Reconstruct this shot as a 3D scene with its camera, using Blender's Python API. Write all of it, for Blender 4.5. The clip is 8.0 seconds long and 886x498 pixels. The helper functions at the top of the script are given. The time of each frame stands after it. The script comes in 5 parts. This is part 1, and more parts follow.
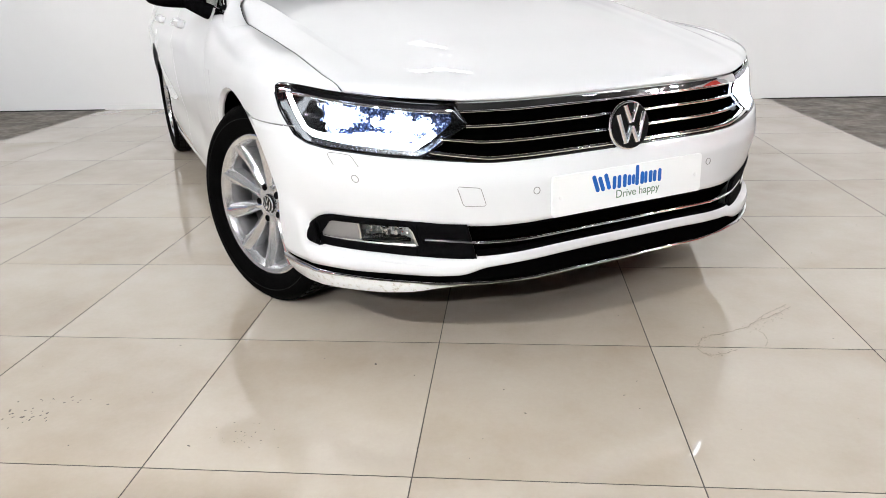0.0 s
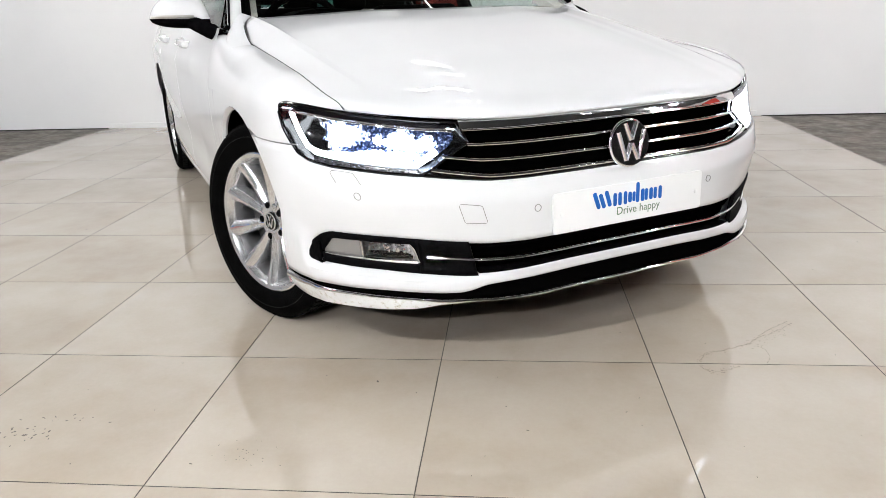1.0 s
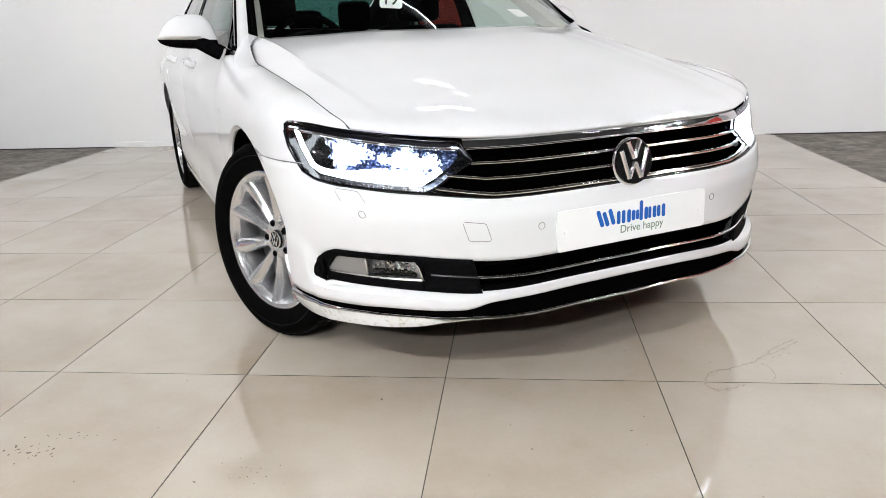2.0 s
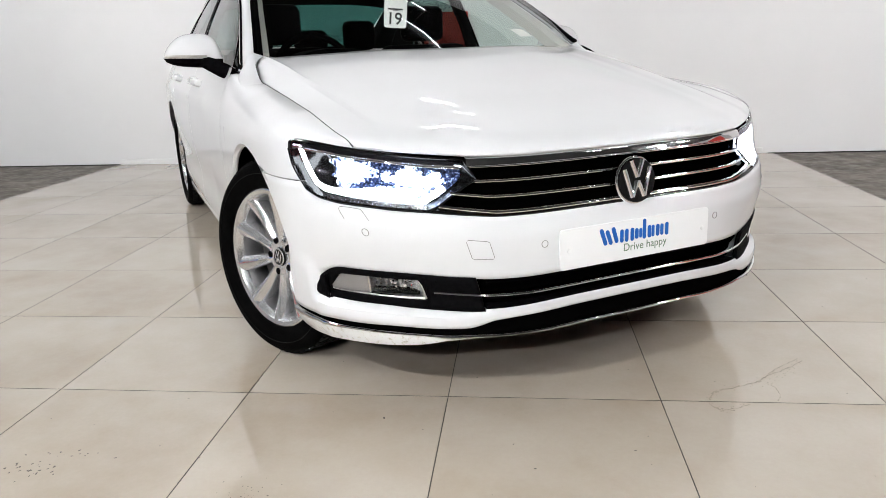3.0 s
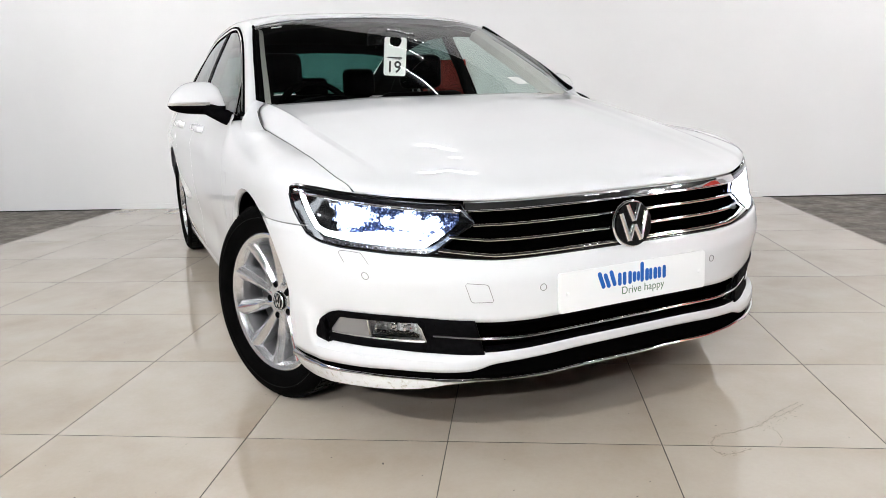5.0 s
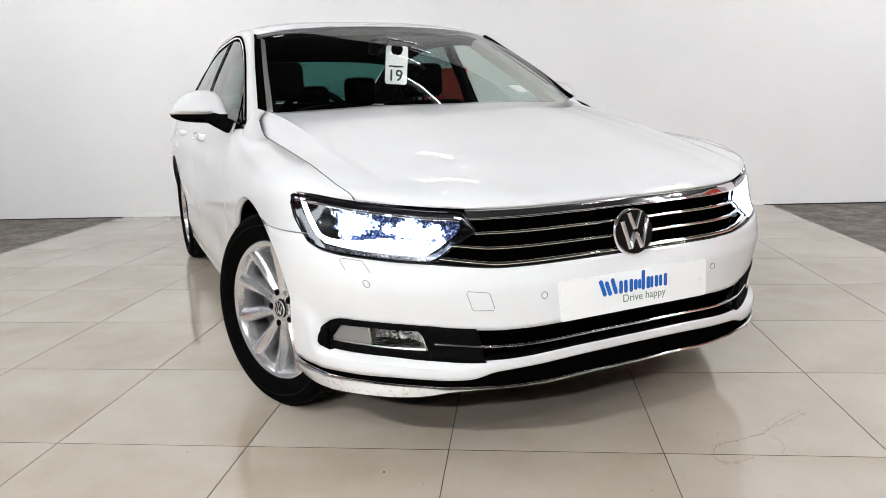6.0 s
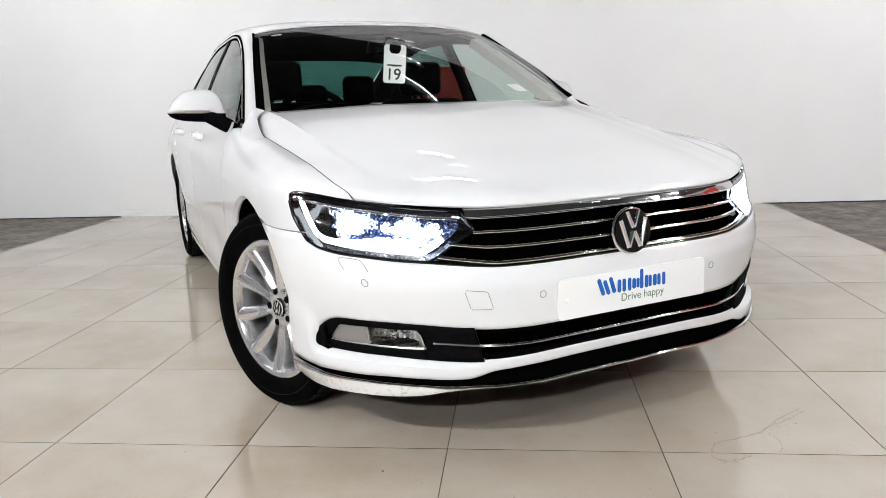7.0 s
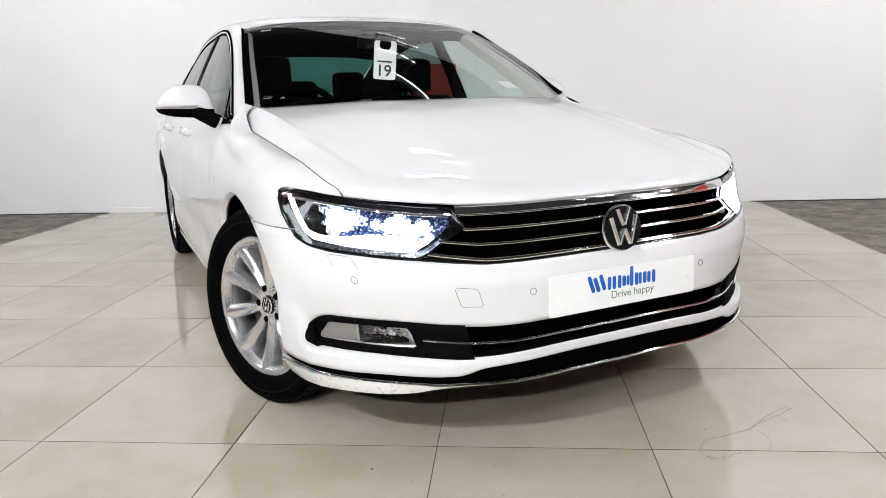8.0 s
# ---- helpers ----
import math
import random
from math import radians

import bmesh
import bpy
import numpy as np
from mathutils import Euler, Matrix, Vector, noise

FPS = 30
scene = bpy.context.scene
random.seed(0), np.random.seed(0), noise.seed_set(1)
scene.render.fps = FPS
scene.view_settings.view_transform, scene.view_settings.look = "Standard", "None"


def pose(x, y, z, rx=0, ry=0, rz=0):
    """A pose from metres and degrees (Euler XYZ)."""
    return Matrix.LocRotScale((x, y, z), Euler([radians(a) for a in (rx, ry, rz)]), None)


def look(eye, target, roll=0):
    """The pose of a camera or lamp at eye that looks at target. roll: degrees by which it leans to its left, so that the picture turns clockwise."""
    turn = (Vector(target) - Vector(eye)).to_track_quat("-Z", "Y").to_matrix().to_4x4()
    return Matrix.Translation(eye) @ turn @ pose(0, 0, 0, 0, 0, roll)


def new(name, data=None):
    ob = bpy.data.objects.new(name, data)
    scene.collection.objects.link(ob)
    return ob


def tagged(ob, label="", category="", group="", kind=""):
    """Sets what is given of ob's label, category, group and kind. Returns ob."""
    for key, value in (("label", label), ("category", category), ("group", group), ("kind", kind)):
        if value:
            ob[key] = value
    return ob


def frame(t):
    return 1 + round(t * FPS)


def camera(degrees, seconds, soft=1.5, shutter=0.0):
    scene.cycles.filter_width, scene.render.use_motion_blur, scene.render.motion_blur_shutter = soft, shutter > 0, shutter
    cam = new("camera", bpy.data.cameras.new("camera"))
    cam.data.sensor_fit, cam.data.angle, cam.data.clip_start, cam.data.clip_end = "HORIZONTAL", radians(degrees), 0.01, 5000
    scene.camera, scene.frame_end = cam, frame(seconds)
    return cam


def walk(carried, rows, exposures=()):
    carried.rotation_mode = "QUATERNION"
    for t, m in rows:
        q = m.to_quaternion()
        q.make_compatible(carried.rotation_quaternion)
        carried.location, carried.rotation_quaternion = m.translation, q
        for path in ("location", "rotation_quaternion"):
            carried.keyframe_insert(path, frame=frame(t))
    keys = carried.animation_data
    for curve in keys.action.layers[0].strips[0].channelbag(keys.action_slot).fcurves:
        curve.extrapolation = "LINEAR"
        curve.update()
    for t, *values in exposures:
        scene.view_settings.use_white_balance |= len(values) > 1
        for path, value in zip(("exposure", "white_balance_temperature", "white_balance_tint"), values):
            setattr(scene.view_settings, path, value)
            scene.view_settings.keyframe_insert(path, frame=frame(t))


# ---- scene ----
cam = camera(64.6, 8.0, soft=0.5)
# seconds, eye, yaw to the left, pitch up, lean
PATH = [
    (0.0, (1.441, -1.238, 0.989), 5.90, -20.33, -1.89),
    (0.5, (1.441, -1.241, 0.990), 5.93, -19.64, -1.93),
    (1.0, (1.441, -1.246, 0.992), 5.98, -18.93, -2.04),
    (1.5, (1.442, -1.251, 0.993), 6.11, -18.12, -2.10),
    (3.0, (1.442, -1.253, 0.994), 6.50, -15.98, -2.02),
    (3.5, (1.441, -1.255, 0.995), 6.44, -14.91, -1.96),
    (4.0, (1.441, -1.259, 0.996), 6.34, -13.89, -1.96),
    (4.5, (1.441, -1.263, 0.997), 6.26, -13.09, -2.06),
    (5.0, (1.441, -1.266, 0.997), 6.22, -12.42, -2.07),
    (6.5, (1.441, -1.268, 0.998), 6.32, -11.72, -2.10),
    (7.0, (1.442, -1.267, 0.998), 6.19, -11.87, -2.13),
    (7.5, (1.441, -1.262, 0.997), 5.66, -12.02, -2.20),
    (8.0, (1.441, -1.260, 0.996), 5.37, -12.12, -1.85),
]


def aimed(eye, yaw, pitch, lean):
    a, b = radians(yaw), radians(pitch)
    way = Vector((-math.sin(a) * math.cos(b), math.cos(a) * math.cos(b), math.sin(b)))
    return look(eye, Vector(eye) + 2 * way, lean)


walk(cam, [(t, aimed(eye, yaw, pitch, lean)) for t, eye, yaw, pitch, lean in PATH],
     exposures=[(0.0, 0.08), (0.5, -0.02), (1.0, 0.07), (1.5, 0.05), (3.0, -0.04), (3.5, 0.05), (4.0, -0.06), (4.5, 0.01), (5.0, 0.04), (6.5, -0.07), (7.0, -0.02), (7.5, 0.01), (8.0, 0.03)])

# ---- light ----
world = bpy.data.worlds.new("world")
scene.world = world
world.use_nodes = True
world.node_tree.nodes["Background"].inputs["Color"].default_value = (1, 1, 1, 1)
world.node_tree.nodes["Background"].inputs["Strength"].default_value = 0.05
TUBE_POWER = 300.0
LAMP_POWER = 26.0


# ---- materials ----
def material(name, color, rough=0.5, metal=0.0, spec=0.5, coat=0.0, emit=None, power=0.0):
    m = bpy.data.materials.new(name)
    m.use_nodes = True
    b = m.node_tree.nodes["Principled BSDF"]
    b.inputs["Base Color"].default_value = (*color, 1)
    b.inputs["Roughness"].default_value = rough
    b.inputs["Metallic"].default_value = metal
    b.inputs["Specular IOR Level"].default_value = spec
    b.inputs["Coat Weight"].default_value = coat
    b.inputs["Coat Roughness"].default_value = 0.03
    if emit:
        b.inputs["Emission Color"].default_value = (*emit, 1)
        b.inputs["Emission Strength"].default_value = power
    return m


def node(m, kind, **values):
    n = m.node_tree.nodes.new(kind)
    for k, v in values.items():
        n.inputs[k].default_value = v
    return n


def mottle(m, colors, scale, spots, detail=6.0, coords="Object", rough=None, bump=0.0, bump_scale=200.0, vary=0.0):
    """Lets the base colour wander between colours with noise, the gloss with it, and gives the surface a fine relief."""
    t, b = m.node_tree, m.node_tree.nodes["Principled BSDF"]
    place = node(m, "ShaderNodeTexCoord")
    source = place.outputs[coords]
    if vary:
        info, shift = node(m, "ShaderNodeObjectInfo"), node(m, "ShaderNodeVectorMath")
        shift.operation = "MULTIPLY_ADD"
        shift.inputs[1].default_value = (vary, vary, vary)
        t.links.new(info.outputs["Random"], shift.inputs[0])
        t.links.new(source, shift.inputs[2])
        source = shift.outputs[0]
    n = node(m, "ShaderNodeTexNoise", Scale=scale, Detail=detail, Roughness=0.6)
    t.links.new(source, n.inputs["Vector"])
    ramp = node(m, "ShaderNodeValToRGB")
    for k, (at, c) in enumerate(zip(spots, colors)):
        e = ramp.color_ramp.elements[k] if k < 2 else ramp.color_ramp.elements.new(at)
        e.position, e.color = at, (*c, 1)
    t.links.new(n.outputs["Fac"], ramp.inputs["Fac"])
    t.links.new(ramp.outputs["Color"], b.inputs["Base Color"])
    if rough:
        n2 = node(m, "ShaderNodeTexNoise", Scale=scale * 3.1, Detail=4.0)
        t.links.new(source, n2.inputs["Vector"])
        span = node(m, "ShaderNodeMapRange")
        span.inputs["From Min"].default_value, span.inputs["From Max"].default_value = 0.3, 0.7
        span.inputs["To Min"].default_value, span.inputs["To Max"].default_value = rough
        t.links.new(n2.outputs["Fac"], span.inputs["Value"])
        t.links.new(span.outputs["Result"], b.inputs["Roughness"])
    if bump:
        n3 = node(m, "ShaderNodeTexNoise", Scale=bump_scale, Detail=4.0)
        t.links.new(source, n3.inputs["Vector"])
        h = node(m, "ShaderNodeBump", Strength=bump, Distance=0.01)
        t.links.new(n3.outputs["Fac"], h.inputs["Height"])
        t.links.new(h.outputs["Normal"], b.inputs["Normal"])
    return m


def clear(name, color, rough=0.01):
    """Thin glass: lets light pass, tinted, and mirrors a share of it that grows at grazing angles."""
    m = bpy.data.materials.new(name)
    m.use_nodes = True
    t = m.node_tree
    t.nodes.remove(t.nodes["Principled BSDF"])
    a, g, mix, f = (node(m, k) for k in ("ShaderNodeBsdfTransparent", "ShaderNodeBsdfGlossy", "ShaderNodeMixShader", "ShaderNodeLayerWeight"))
    power, scale = node(m, "ShaderNodeMath"), node(m, "ShaderNodeMath")
    power.operation, scale.operation = "POWER", "MULTIPLY_ADD"
    power.inputs[1].default_value, scale.inputs[1].default_value, scale.inputs[2].default_value = 5.0, 0.95, 0.045
    a.inputs["Color"].default_value = (*color, 1)
    g.inputs["Roughness"].default_value = rough
    f.inputs["Blend"].default_value = 0.5
    t.links.new(f.outputs["Facing"], power.inputs[0])
    t.links.new(power.outputs[0], scale.inputs[0])
    t.links.new(scale.outputs[0], mix.inputs["Fac"])
    t.links.new(a.outputs[0], mix.inputs[1])
    t.links.new(g.outputs[0], mix.inputs[2])
    t.links.new(mix.outputs[0], t.nodes["Material Output"].inputs["Surface"])
    return m


paint = mottle(material("white paint", (0.80, 0.80, 0.80), 0.4, spec=0.2, coat=1.0), [(0.625, 0.630, 0.642), (0.655, 0.659, 0.668)], 3.0, (0.3, 0.7))
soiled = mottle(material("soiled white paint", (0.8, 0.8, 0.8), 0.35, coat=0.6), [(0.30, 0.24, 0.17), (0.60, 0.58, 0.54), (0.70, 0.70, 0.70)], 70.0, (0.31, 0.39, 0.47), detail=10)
chrome = material("chrome", (0.88, 0.88, 0.89), 0.045, 1.0)
dark_chrome = material("dark chrome", (0.36, 0.35, 0.40), 0.03, 1.0)
gloss_black = material("gloss black plastic", (0.002, 0.002, 0.002), 0.10, spec=0.35)
black = mottle(material("black plastic", (0.004, 0.004, 0.004), 0.55, spec=0.0), [(0.0018, 0.0018, 0.002), (0.0042, 0.004, 0.0046)], 60.0, (0.35, 0.65), bump=0.1, bump_scale=900)
bezel_black = mottle(material("grained black bezel", (0.004, 0.004, 0.0045), 0.6, spec=0.02), [(0.002, 0.002, 0.0024), (0.0036, 0.0036, 0.004)], 80.0, (0.35, 0.65), bump=0.08, bump_scale=900)
void = material("matt black", (0.0012, 0.0012, 0.0012), 0.9, spec=0.0)
rubber = mottle(material("tyre rubber", (0.002, 0.002, 0.002), 0.7, spec=0.01), [(0.0012, 0.0012, 0.0012), (0.003, 0.003, 0.003)], 14.0, (0.3, 0.7), bump=0.2, bump_scale=300)
tread_rubber = mottle(material("greyer tread rubber", (0.010, 0.010, 0.010), 0.7, spec=0.05), [(0.003, 0.003, 0.003), (0.008, 0.008, 0.008)], 30.0, (0.35, 0.65))
sidewall = material("tyre sidewall line", (0.0045, 0.0045, 0.0045), 0.5, spec=0.03)
alloy = mottle(material("silver alloy", (0.6, 0.6, 0.62), 0.2, 0.88), [(0.74, 0.745, 0.76), (0.84, 0.845, 0.86)], 8.0, (0.35, 0.65))
# darkened barrel: the shade deep between the spokes is in this colour
barrel_shade = material("shade-darkened wheel barrel", (0.30, 0.30, 0.31), 0.4, 0.9)
cell_silver = material("satin silver lamp cell", (0.42, 0.41, 0.40), 0.28, 0.7)
# near-black: the shade inside the wheel is put into the steel's colour
steel = material("shade-darkened brake steel", (0.035, 0.034, 0.033), 0.5, 0.3)
screen_glass = clear("windscreen glass", (0.86, 0.90, 0.88))
green_glass = clear("green tinted glass", (0.66, 0.77, 0.73))
dark_glass = clear("dark green tinted glass", (0.045, 0.14, 0.125))
rear_glass = clear("privacy tinted glass", (0.15, 0.24, 0.225))
lens_glass = clear("clear lens", (0.94, 0.96, 0.99))
mirror_silver = material("mirror silver", (0.9, 0.9, 0.9), 0.01, 1.0)
led = material("lit headlight module", (0.9, 0.95, 1.0), 0.3, emit=(0.80, 0.90, 1.0), power=LAMP_POWER)
drl = material("lit daytime strip", (0.95, 0.97, 1.0), 0.3, emit=(0.90, 0.95, 1.0), power=LAMP_POWER * 0.7)
silver_panel = mottle(material("satin silver", (0.55, 0.55, 0.56), 0.35, 0.6), [(0.42, 0.41, 0.39), (0.56, 0.55, 0.52)], 30.0, (0.3, 0.7))
fog_silver = mottle(material("fog reflector silver", (0.75, 0.75, 0.76), 0.28, 0.9), [(0.35, 0.35, 0.36), (0.85, 0.85, 0.86)], 70.0, (0.35, 0.6), detail=3, bump=0.35, bump_scale=160)
strip_grey = mottle(material("smoked indicator strip", (0.05, 0.05, 0.055), 0.25, 0.3), [(0.010, 0.010, 0.012), (0.10, 0.10, 0.11)], 140.0, (0.4, 0.62), detail=4)
# speckled base and emission colours paint the glare and blue glints inside the lamps
bowl = mottle(material("speckled blue lamp reflector", (0.6, 0.62, 0.66), 0.15, 1.0), [(0.015, 0.03, 0.10), (0.62, 0.72, 0.92)], 55.0, (0.42, 0.58), detail=3)
optic = mottle(material("speckled lamp glow", (0.1, 0.15, 0.3), 0.2), [(0.01, 0.016, 0.05), (0.16, 0.22, 0.42), (0.90, 0.95, 1.0)], 130.0, (0.40, 0.49, 0.61), detail=12)
spark = optic.node_tree.nodes["Color Ramp"]
gain = node(optic, "ShaderNodeMath")
gain.operation = "MULTIPLY"
gain.inputs[1].default_value = 5.0
optic.node_tree.links.new(spark.outputs["Color"], gain.inputs[0])
optic.node_tree.links.new(gain.outputs[0], optic.node_tree.nodes["Principled BSDF"].inputs["Emission Strength"])
optic.node_tree.links.new(spark.outputs["Color"], optic.node_tree.nodes["Principled BSDF"].inputs["Emission Color"])
dim_optic = mottle(material("speckled blue lamp glint", (0.1, 0.15, 0.3), 0.2), [(0.003, 0.005, 0.013), (0.020, 0.032, 0.085), (0.42, 0.52, 0.84)], 170.0, (0.43, 0.56, 0.74), detail=14)
shimmer = dim_optic.node_tree.nodes["Color Ramp"]
dim_optic.node_tree.links.new(shimmer.outputs["Color"], dim_optic.node_tree.nodes["Principled BSDF"].inputs["Emission Color"])
dim_optic.node_tree.nodes["Principled BSDF"].inputs["Emission Strength"].default_value = 0.8
# cabin blacks set far below real ones: the unlit cabin's shade is in them
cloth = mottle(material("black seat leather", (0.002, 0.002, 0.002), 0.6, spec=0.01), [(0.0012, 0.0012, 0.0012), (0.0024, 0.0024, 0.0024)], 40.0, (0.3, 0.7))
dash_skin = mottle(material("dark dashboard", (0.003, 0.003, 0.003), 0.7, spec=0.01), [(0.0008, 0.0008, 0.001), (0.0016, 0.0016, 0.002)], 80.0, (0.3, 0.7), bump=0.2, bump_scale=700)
trim_beige = material("light pillar trim", (0.42, 0.42, 0.385), 0.85)
# near-black colour holds the shade under the roof
headliner = material("shade-dark headliner", (0.006, 0.006, 0.006), 0.95, spec=0.05)
red_skin = mottle(material("red board", (0.25, 0.03, 0.015), 0.6), [(0.40, 0.022, 0.014), (0.52, 0.036, 0.022)], 3.0, (0.35, 0.65))
plate_white = material("white plate plastic", (0.80, 0.81, 0.81), 0.3, coat=0.4)
blue_ink = material("blue print", (0.0, 0.10, 0.42), 0.4)
green_ink = material("grey green print", (0.16, 0.24, 0.17), 0.5)
black_ink = material("black print", (0.01, 0.01, 0.01), 0.5)
card = material("white card", (0.72, 0.72, 0.70), 0.55)
seam = material("dark seam", (0.012, 0.012, 0.012), 0.8)
pale_seam = material("pale seam", (0.40, 0.40, 0.40), 0.7)
grey_seam = material("grey seam", (0.22, 0.22, 0.22), 0.7)

tile_stone = mottle(material("polished porcelain", (0.55, 0.50, 0.44), 0.08, spec=0.95), [(0.362, 0.302, 0.240), (0.415, 0.362, 0.301), (0.455, 0.407, 0.350)], 1.9, (0.3, 0.5, 0.72),
                    detail=7, rough=(0.015, 0.05), vary=37.0)
wear = node(tile_stone, "ShaderNodeTexNoise", Scale=46.0, Detail=8.0, Roughness=0.7)
wear_span = node(tile_stone, "ShaderNodeMapRange")
for key, value in (("From Min", 0.3), ("From Max", 0.75), ("To Min", 0.965), ("To Max", 1.02)):
    wear_span.inputs[key].default_value = value
wear_mix = node(tile_stone, "ShaderNodeMixRGB", Fac=1.0)
wear_mix.blend_type = "MULTIPLY"
links = tile_stone.node_tree.links
links.new(wear.outputs["Fac"], wear_span.inputs["Value"])
links.new(tile_stone.node_tree.nodes["Color Ramp"].outputs["Color"], wear_mix.inputs["Color1"])
links.new(wear_span.outputs["Result"], wear_mix.inputs["Color2"])
links.new(wear_mix.outputs["Color"], tile_stone.node_tree.nodes["Principled BSDF"].inputs["Base Color"])
grout = material("dark grout", (0.075, 0.066, 0.056), 0.9)
concrete = mottle(material("bare concrete", (0.2, 0.19, 0.18), 0.7), [(0.07, 0.058, 0.047), (0.13, 0.113, 0.094), (0.21, 0.187, 0.158)], 4.5, (0.32, 0.5, 0.68), detail=12, rough=(0.45, 0.8), bump=0.25, bump_scale=60)
wall_paint = mottle(material("white wall paint", (0.78, 0.78, 0.785), 0.7), [(0.715, 0.712, 0.715), (0.75, 0.747, 0.748)], 0.8, (0.35, 0.65), bump=0.05, bump_scale=250)
side_paint = mottle(material("grey side wall paint", (0.3, 0.3, 0.3), 0.8), [(0.34, 0.34, 0.34), (0.40, 0.40, 0.40)], 0.7, (0.3, 0.7))
ceiling_paint = mottle(material("black ceiling", (0.02, 0.02, 0.02), 0.9), [(0.003, 0.003, 0.003), (0.006, 0.006, 0.006)], 1.5, (0.3, 0.7))
rear_paint = mottle(material("dark grey far wall paint", (0.08, 0.08, 0.08), 0.8), [(0.022, 0.022, 0.022), (0.035, 0.035, 0.035)], 0.7, (0.3, 0.7))


def tube_glow(share):
    return material("lit tube", (1, 1, 1), 0.4, emit=(0.985, 0.99, 1.0), power=TUBE_POWER * share)



tube_body = material("tube housing", (0.10, 0.10, 0.10), 0.5)


# ---- mesh helpers ----
def part(name, bm, mat, parent=None, label="", solid=0.0, bevel=0.0, smooth=True, m=None, kind=""):
    """Links a bmesh as one mesh object under a thing or a part."""
    me = bpy.data.meshes.new(name)
    bm.to_mesh(me)
    bm.free()
    me.materials.append(mat)
    if smooth:
        me.polygons.foreach_set("use_smooth", [True] * len(me.polygons))
        me.set_sharp_from_angle(angle=radians(38))
    ob = new(name, me)
    ob.parent = parent
    if m is not None:
        ob.matrix_basis = m
    if solid:
        mod = ob.modifiers.new("thickness", "SOLIDIFY")
        mod.thickness, mod.offset = solid, -1
    if bevel:
        mod = ob.modifiers.new("edge", "BEVEL")
        mod.width, mod.segments, mod.limit_method, mod.angle_limit = bevel, 2, "ANGLE", radians(40)
    return tagged(ob, label, kind=kind)


def sheet(*grids, ref=(0, 2.2, 0.5), weld=True):
    """One bmesh of several grids of points, their faces turned away from ref."""
    bm = bmesh.new()
    for rows in grids:
        vs = [[bm.verts.new(Vector(p)) for p in row] for row in rows]
        for a, b in zip(vs, vs[1:]):
            for k in range(len(a) - 1):
                try:
                    bm.faces.new((a[k], a[k + 1], b[k + 1], b[k]))
                except ValueError:
                    pass
    if weld:
        bmesh.ops.remove_doubles(bm, verts=bm.verts, dist=2e-4)
    bmesh.ops.dissolve_degenerate(bm, edges=bm.edges, dist=1e-5)
    bmesh.ops.recalc_face_normals(bm, faces=bm.faces)
    if ref is not None:
        r = Vector(ref)
        if sum(f.normal.dot(f.calc_center_median() - r) * f.calc_area() for f in bm.faces) < 0:
            bmesh.ops.reverse_faces(bm, faces=bm.faces)
    return bm


def flip(rows):
    return [[(-p[0], p[1], p[2]) for p in row] for row in rows]


def tube(points, radius, sides=8, flat=1.0, up=(0, 0, 1), closed=False, bm=None):
    """A round or flattened bar along points. radius: a number, or one for each point. flat: height against width."""
    bm = bm or bmesh.new()
    pts = [Vector(p) for p in points]
    rings = []
    for k, p in enumerate(pts):
        a = pts[k - 1] if (k or closed) else p
        b = pts[(k + 1) % len(pts)] if (k < len(pts) - 1 or closed) else p
        d = (b - a).normalized()
        side = d.cross(Vector(up))
        side = side.normalized() if side.length > 1e-6 else d.orthogonal().normalized()
        top = side.cross(d).normalized()
        r = radius[k] if isinstance(radius, (list, tuple)) else radius
        rings.append([bm.verts.new(p + side * (r * math.cos(2 * math.pi * j / sides)) + top * (r * flat * math.sin(2 * math.pi * j / sides))) for j in range(sides)])
    span = range(len(rings)) if closed else range(len(rings) - 1)
    for k in span:
        a, b = rings[k], rings[(k + 1) % len(rings)]
        for j in range(sides):
            bm.faces.new((a[j], a[(j + 1) % sides], b[(j + 1) % sides], b[j]))
    if not closed:
        bm.faces.new(rings[0][::-1])
        bm.faces.new(rings[-1])
    bmesh.ops.recalc_face_normals(bm, faces=bm.faces)
    return bm


def box(x0, x1, y0, y1, z0, z1, bm=None, bevel=0.0):
    bm = bm or bmesh.new()
    m = Matrix.Translation(((x0 + x1) / 2, (y0 + y1) / 2, (z0 + z1) / 2)) @ Matrix.Diagonal((x1 - x0, y1 - y0, z1 - z0, 1))
    vs = bmesh.ops.create_cube(bm, size=1, matrix=m)["verts"]
    if bevel:
        es = list({e for v in vs for e in v.link_edges})
        bmesh.ops.bevel(bm, geom=es, offset=bevel, segments=3, affect="EDGES", profile=0.5)
    return bm


def spin(profile, sides=64, axis="x", bm=None):
    """A body of revolution about the x axis: profile of (x, radius)."""
    bm = bm or bmesh.new()
    rings = [[bm.verts.new((x, r * math.cos(2 * math.pi * j / sides), r * math.sin(2 * math.pi * j / sides))) for j in range(sides)] for x, r in profile]
    for a, b in zip(rings, rings[1:]):
        for j in range(sides):
            bm.faces.new((a[j], a[(j + 1) % sides], b[(j + 1) % sides], b[j]))
    bmesh.ops.recalc_face_normals(bm, faces=bm.faces)
    return bm


def steps(a, b, n):
    return [a + (b - a) * k / n for k in range(n + 1)]


def lines(rows):
    """A broken line through rows of (key, value)."""
    ks, vs = zip(*rows)
    return lambda x: float(np.interp(x, ks, vs))


# ---- the room ----
T = 0.6146
X0, X1, Y0, Y1 = -4 * T, 6 * T - 0.05, -6 * T, 8.52 * T
ROOM = (-8.5, 9.5, -9.5, Y1, 4.4)

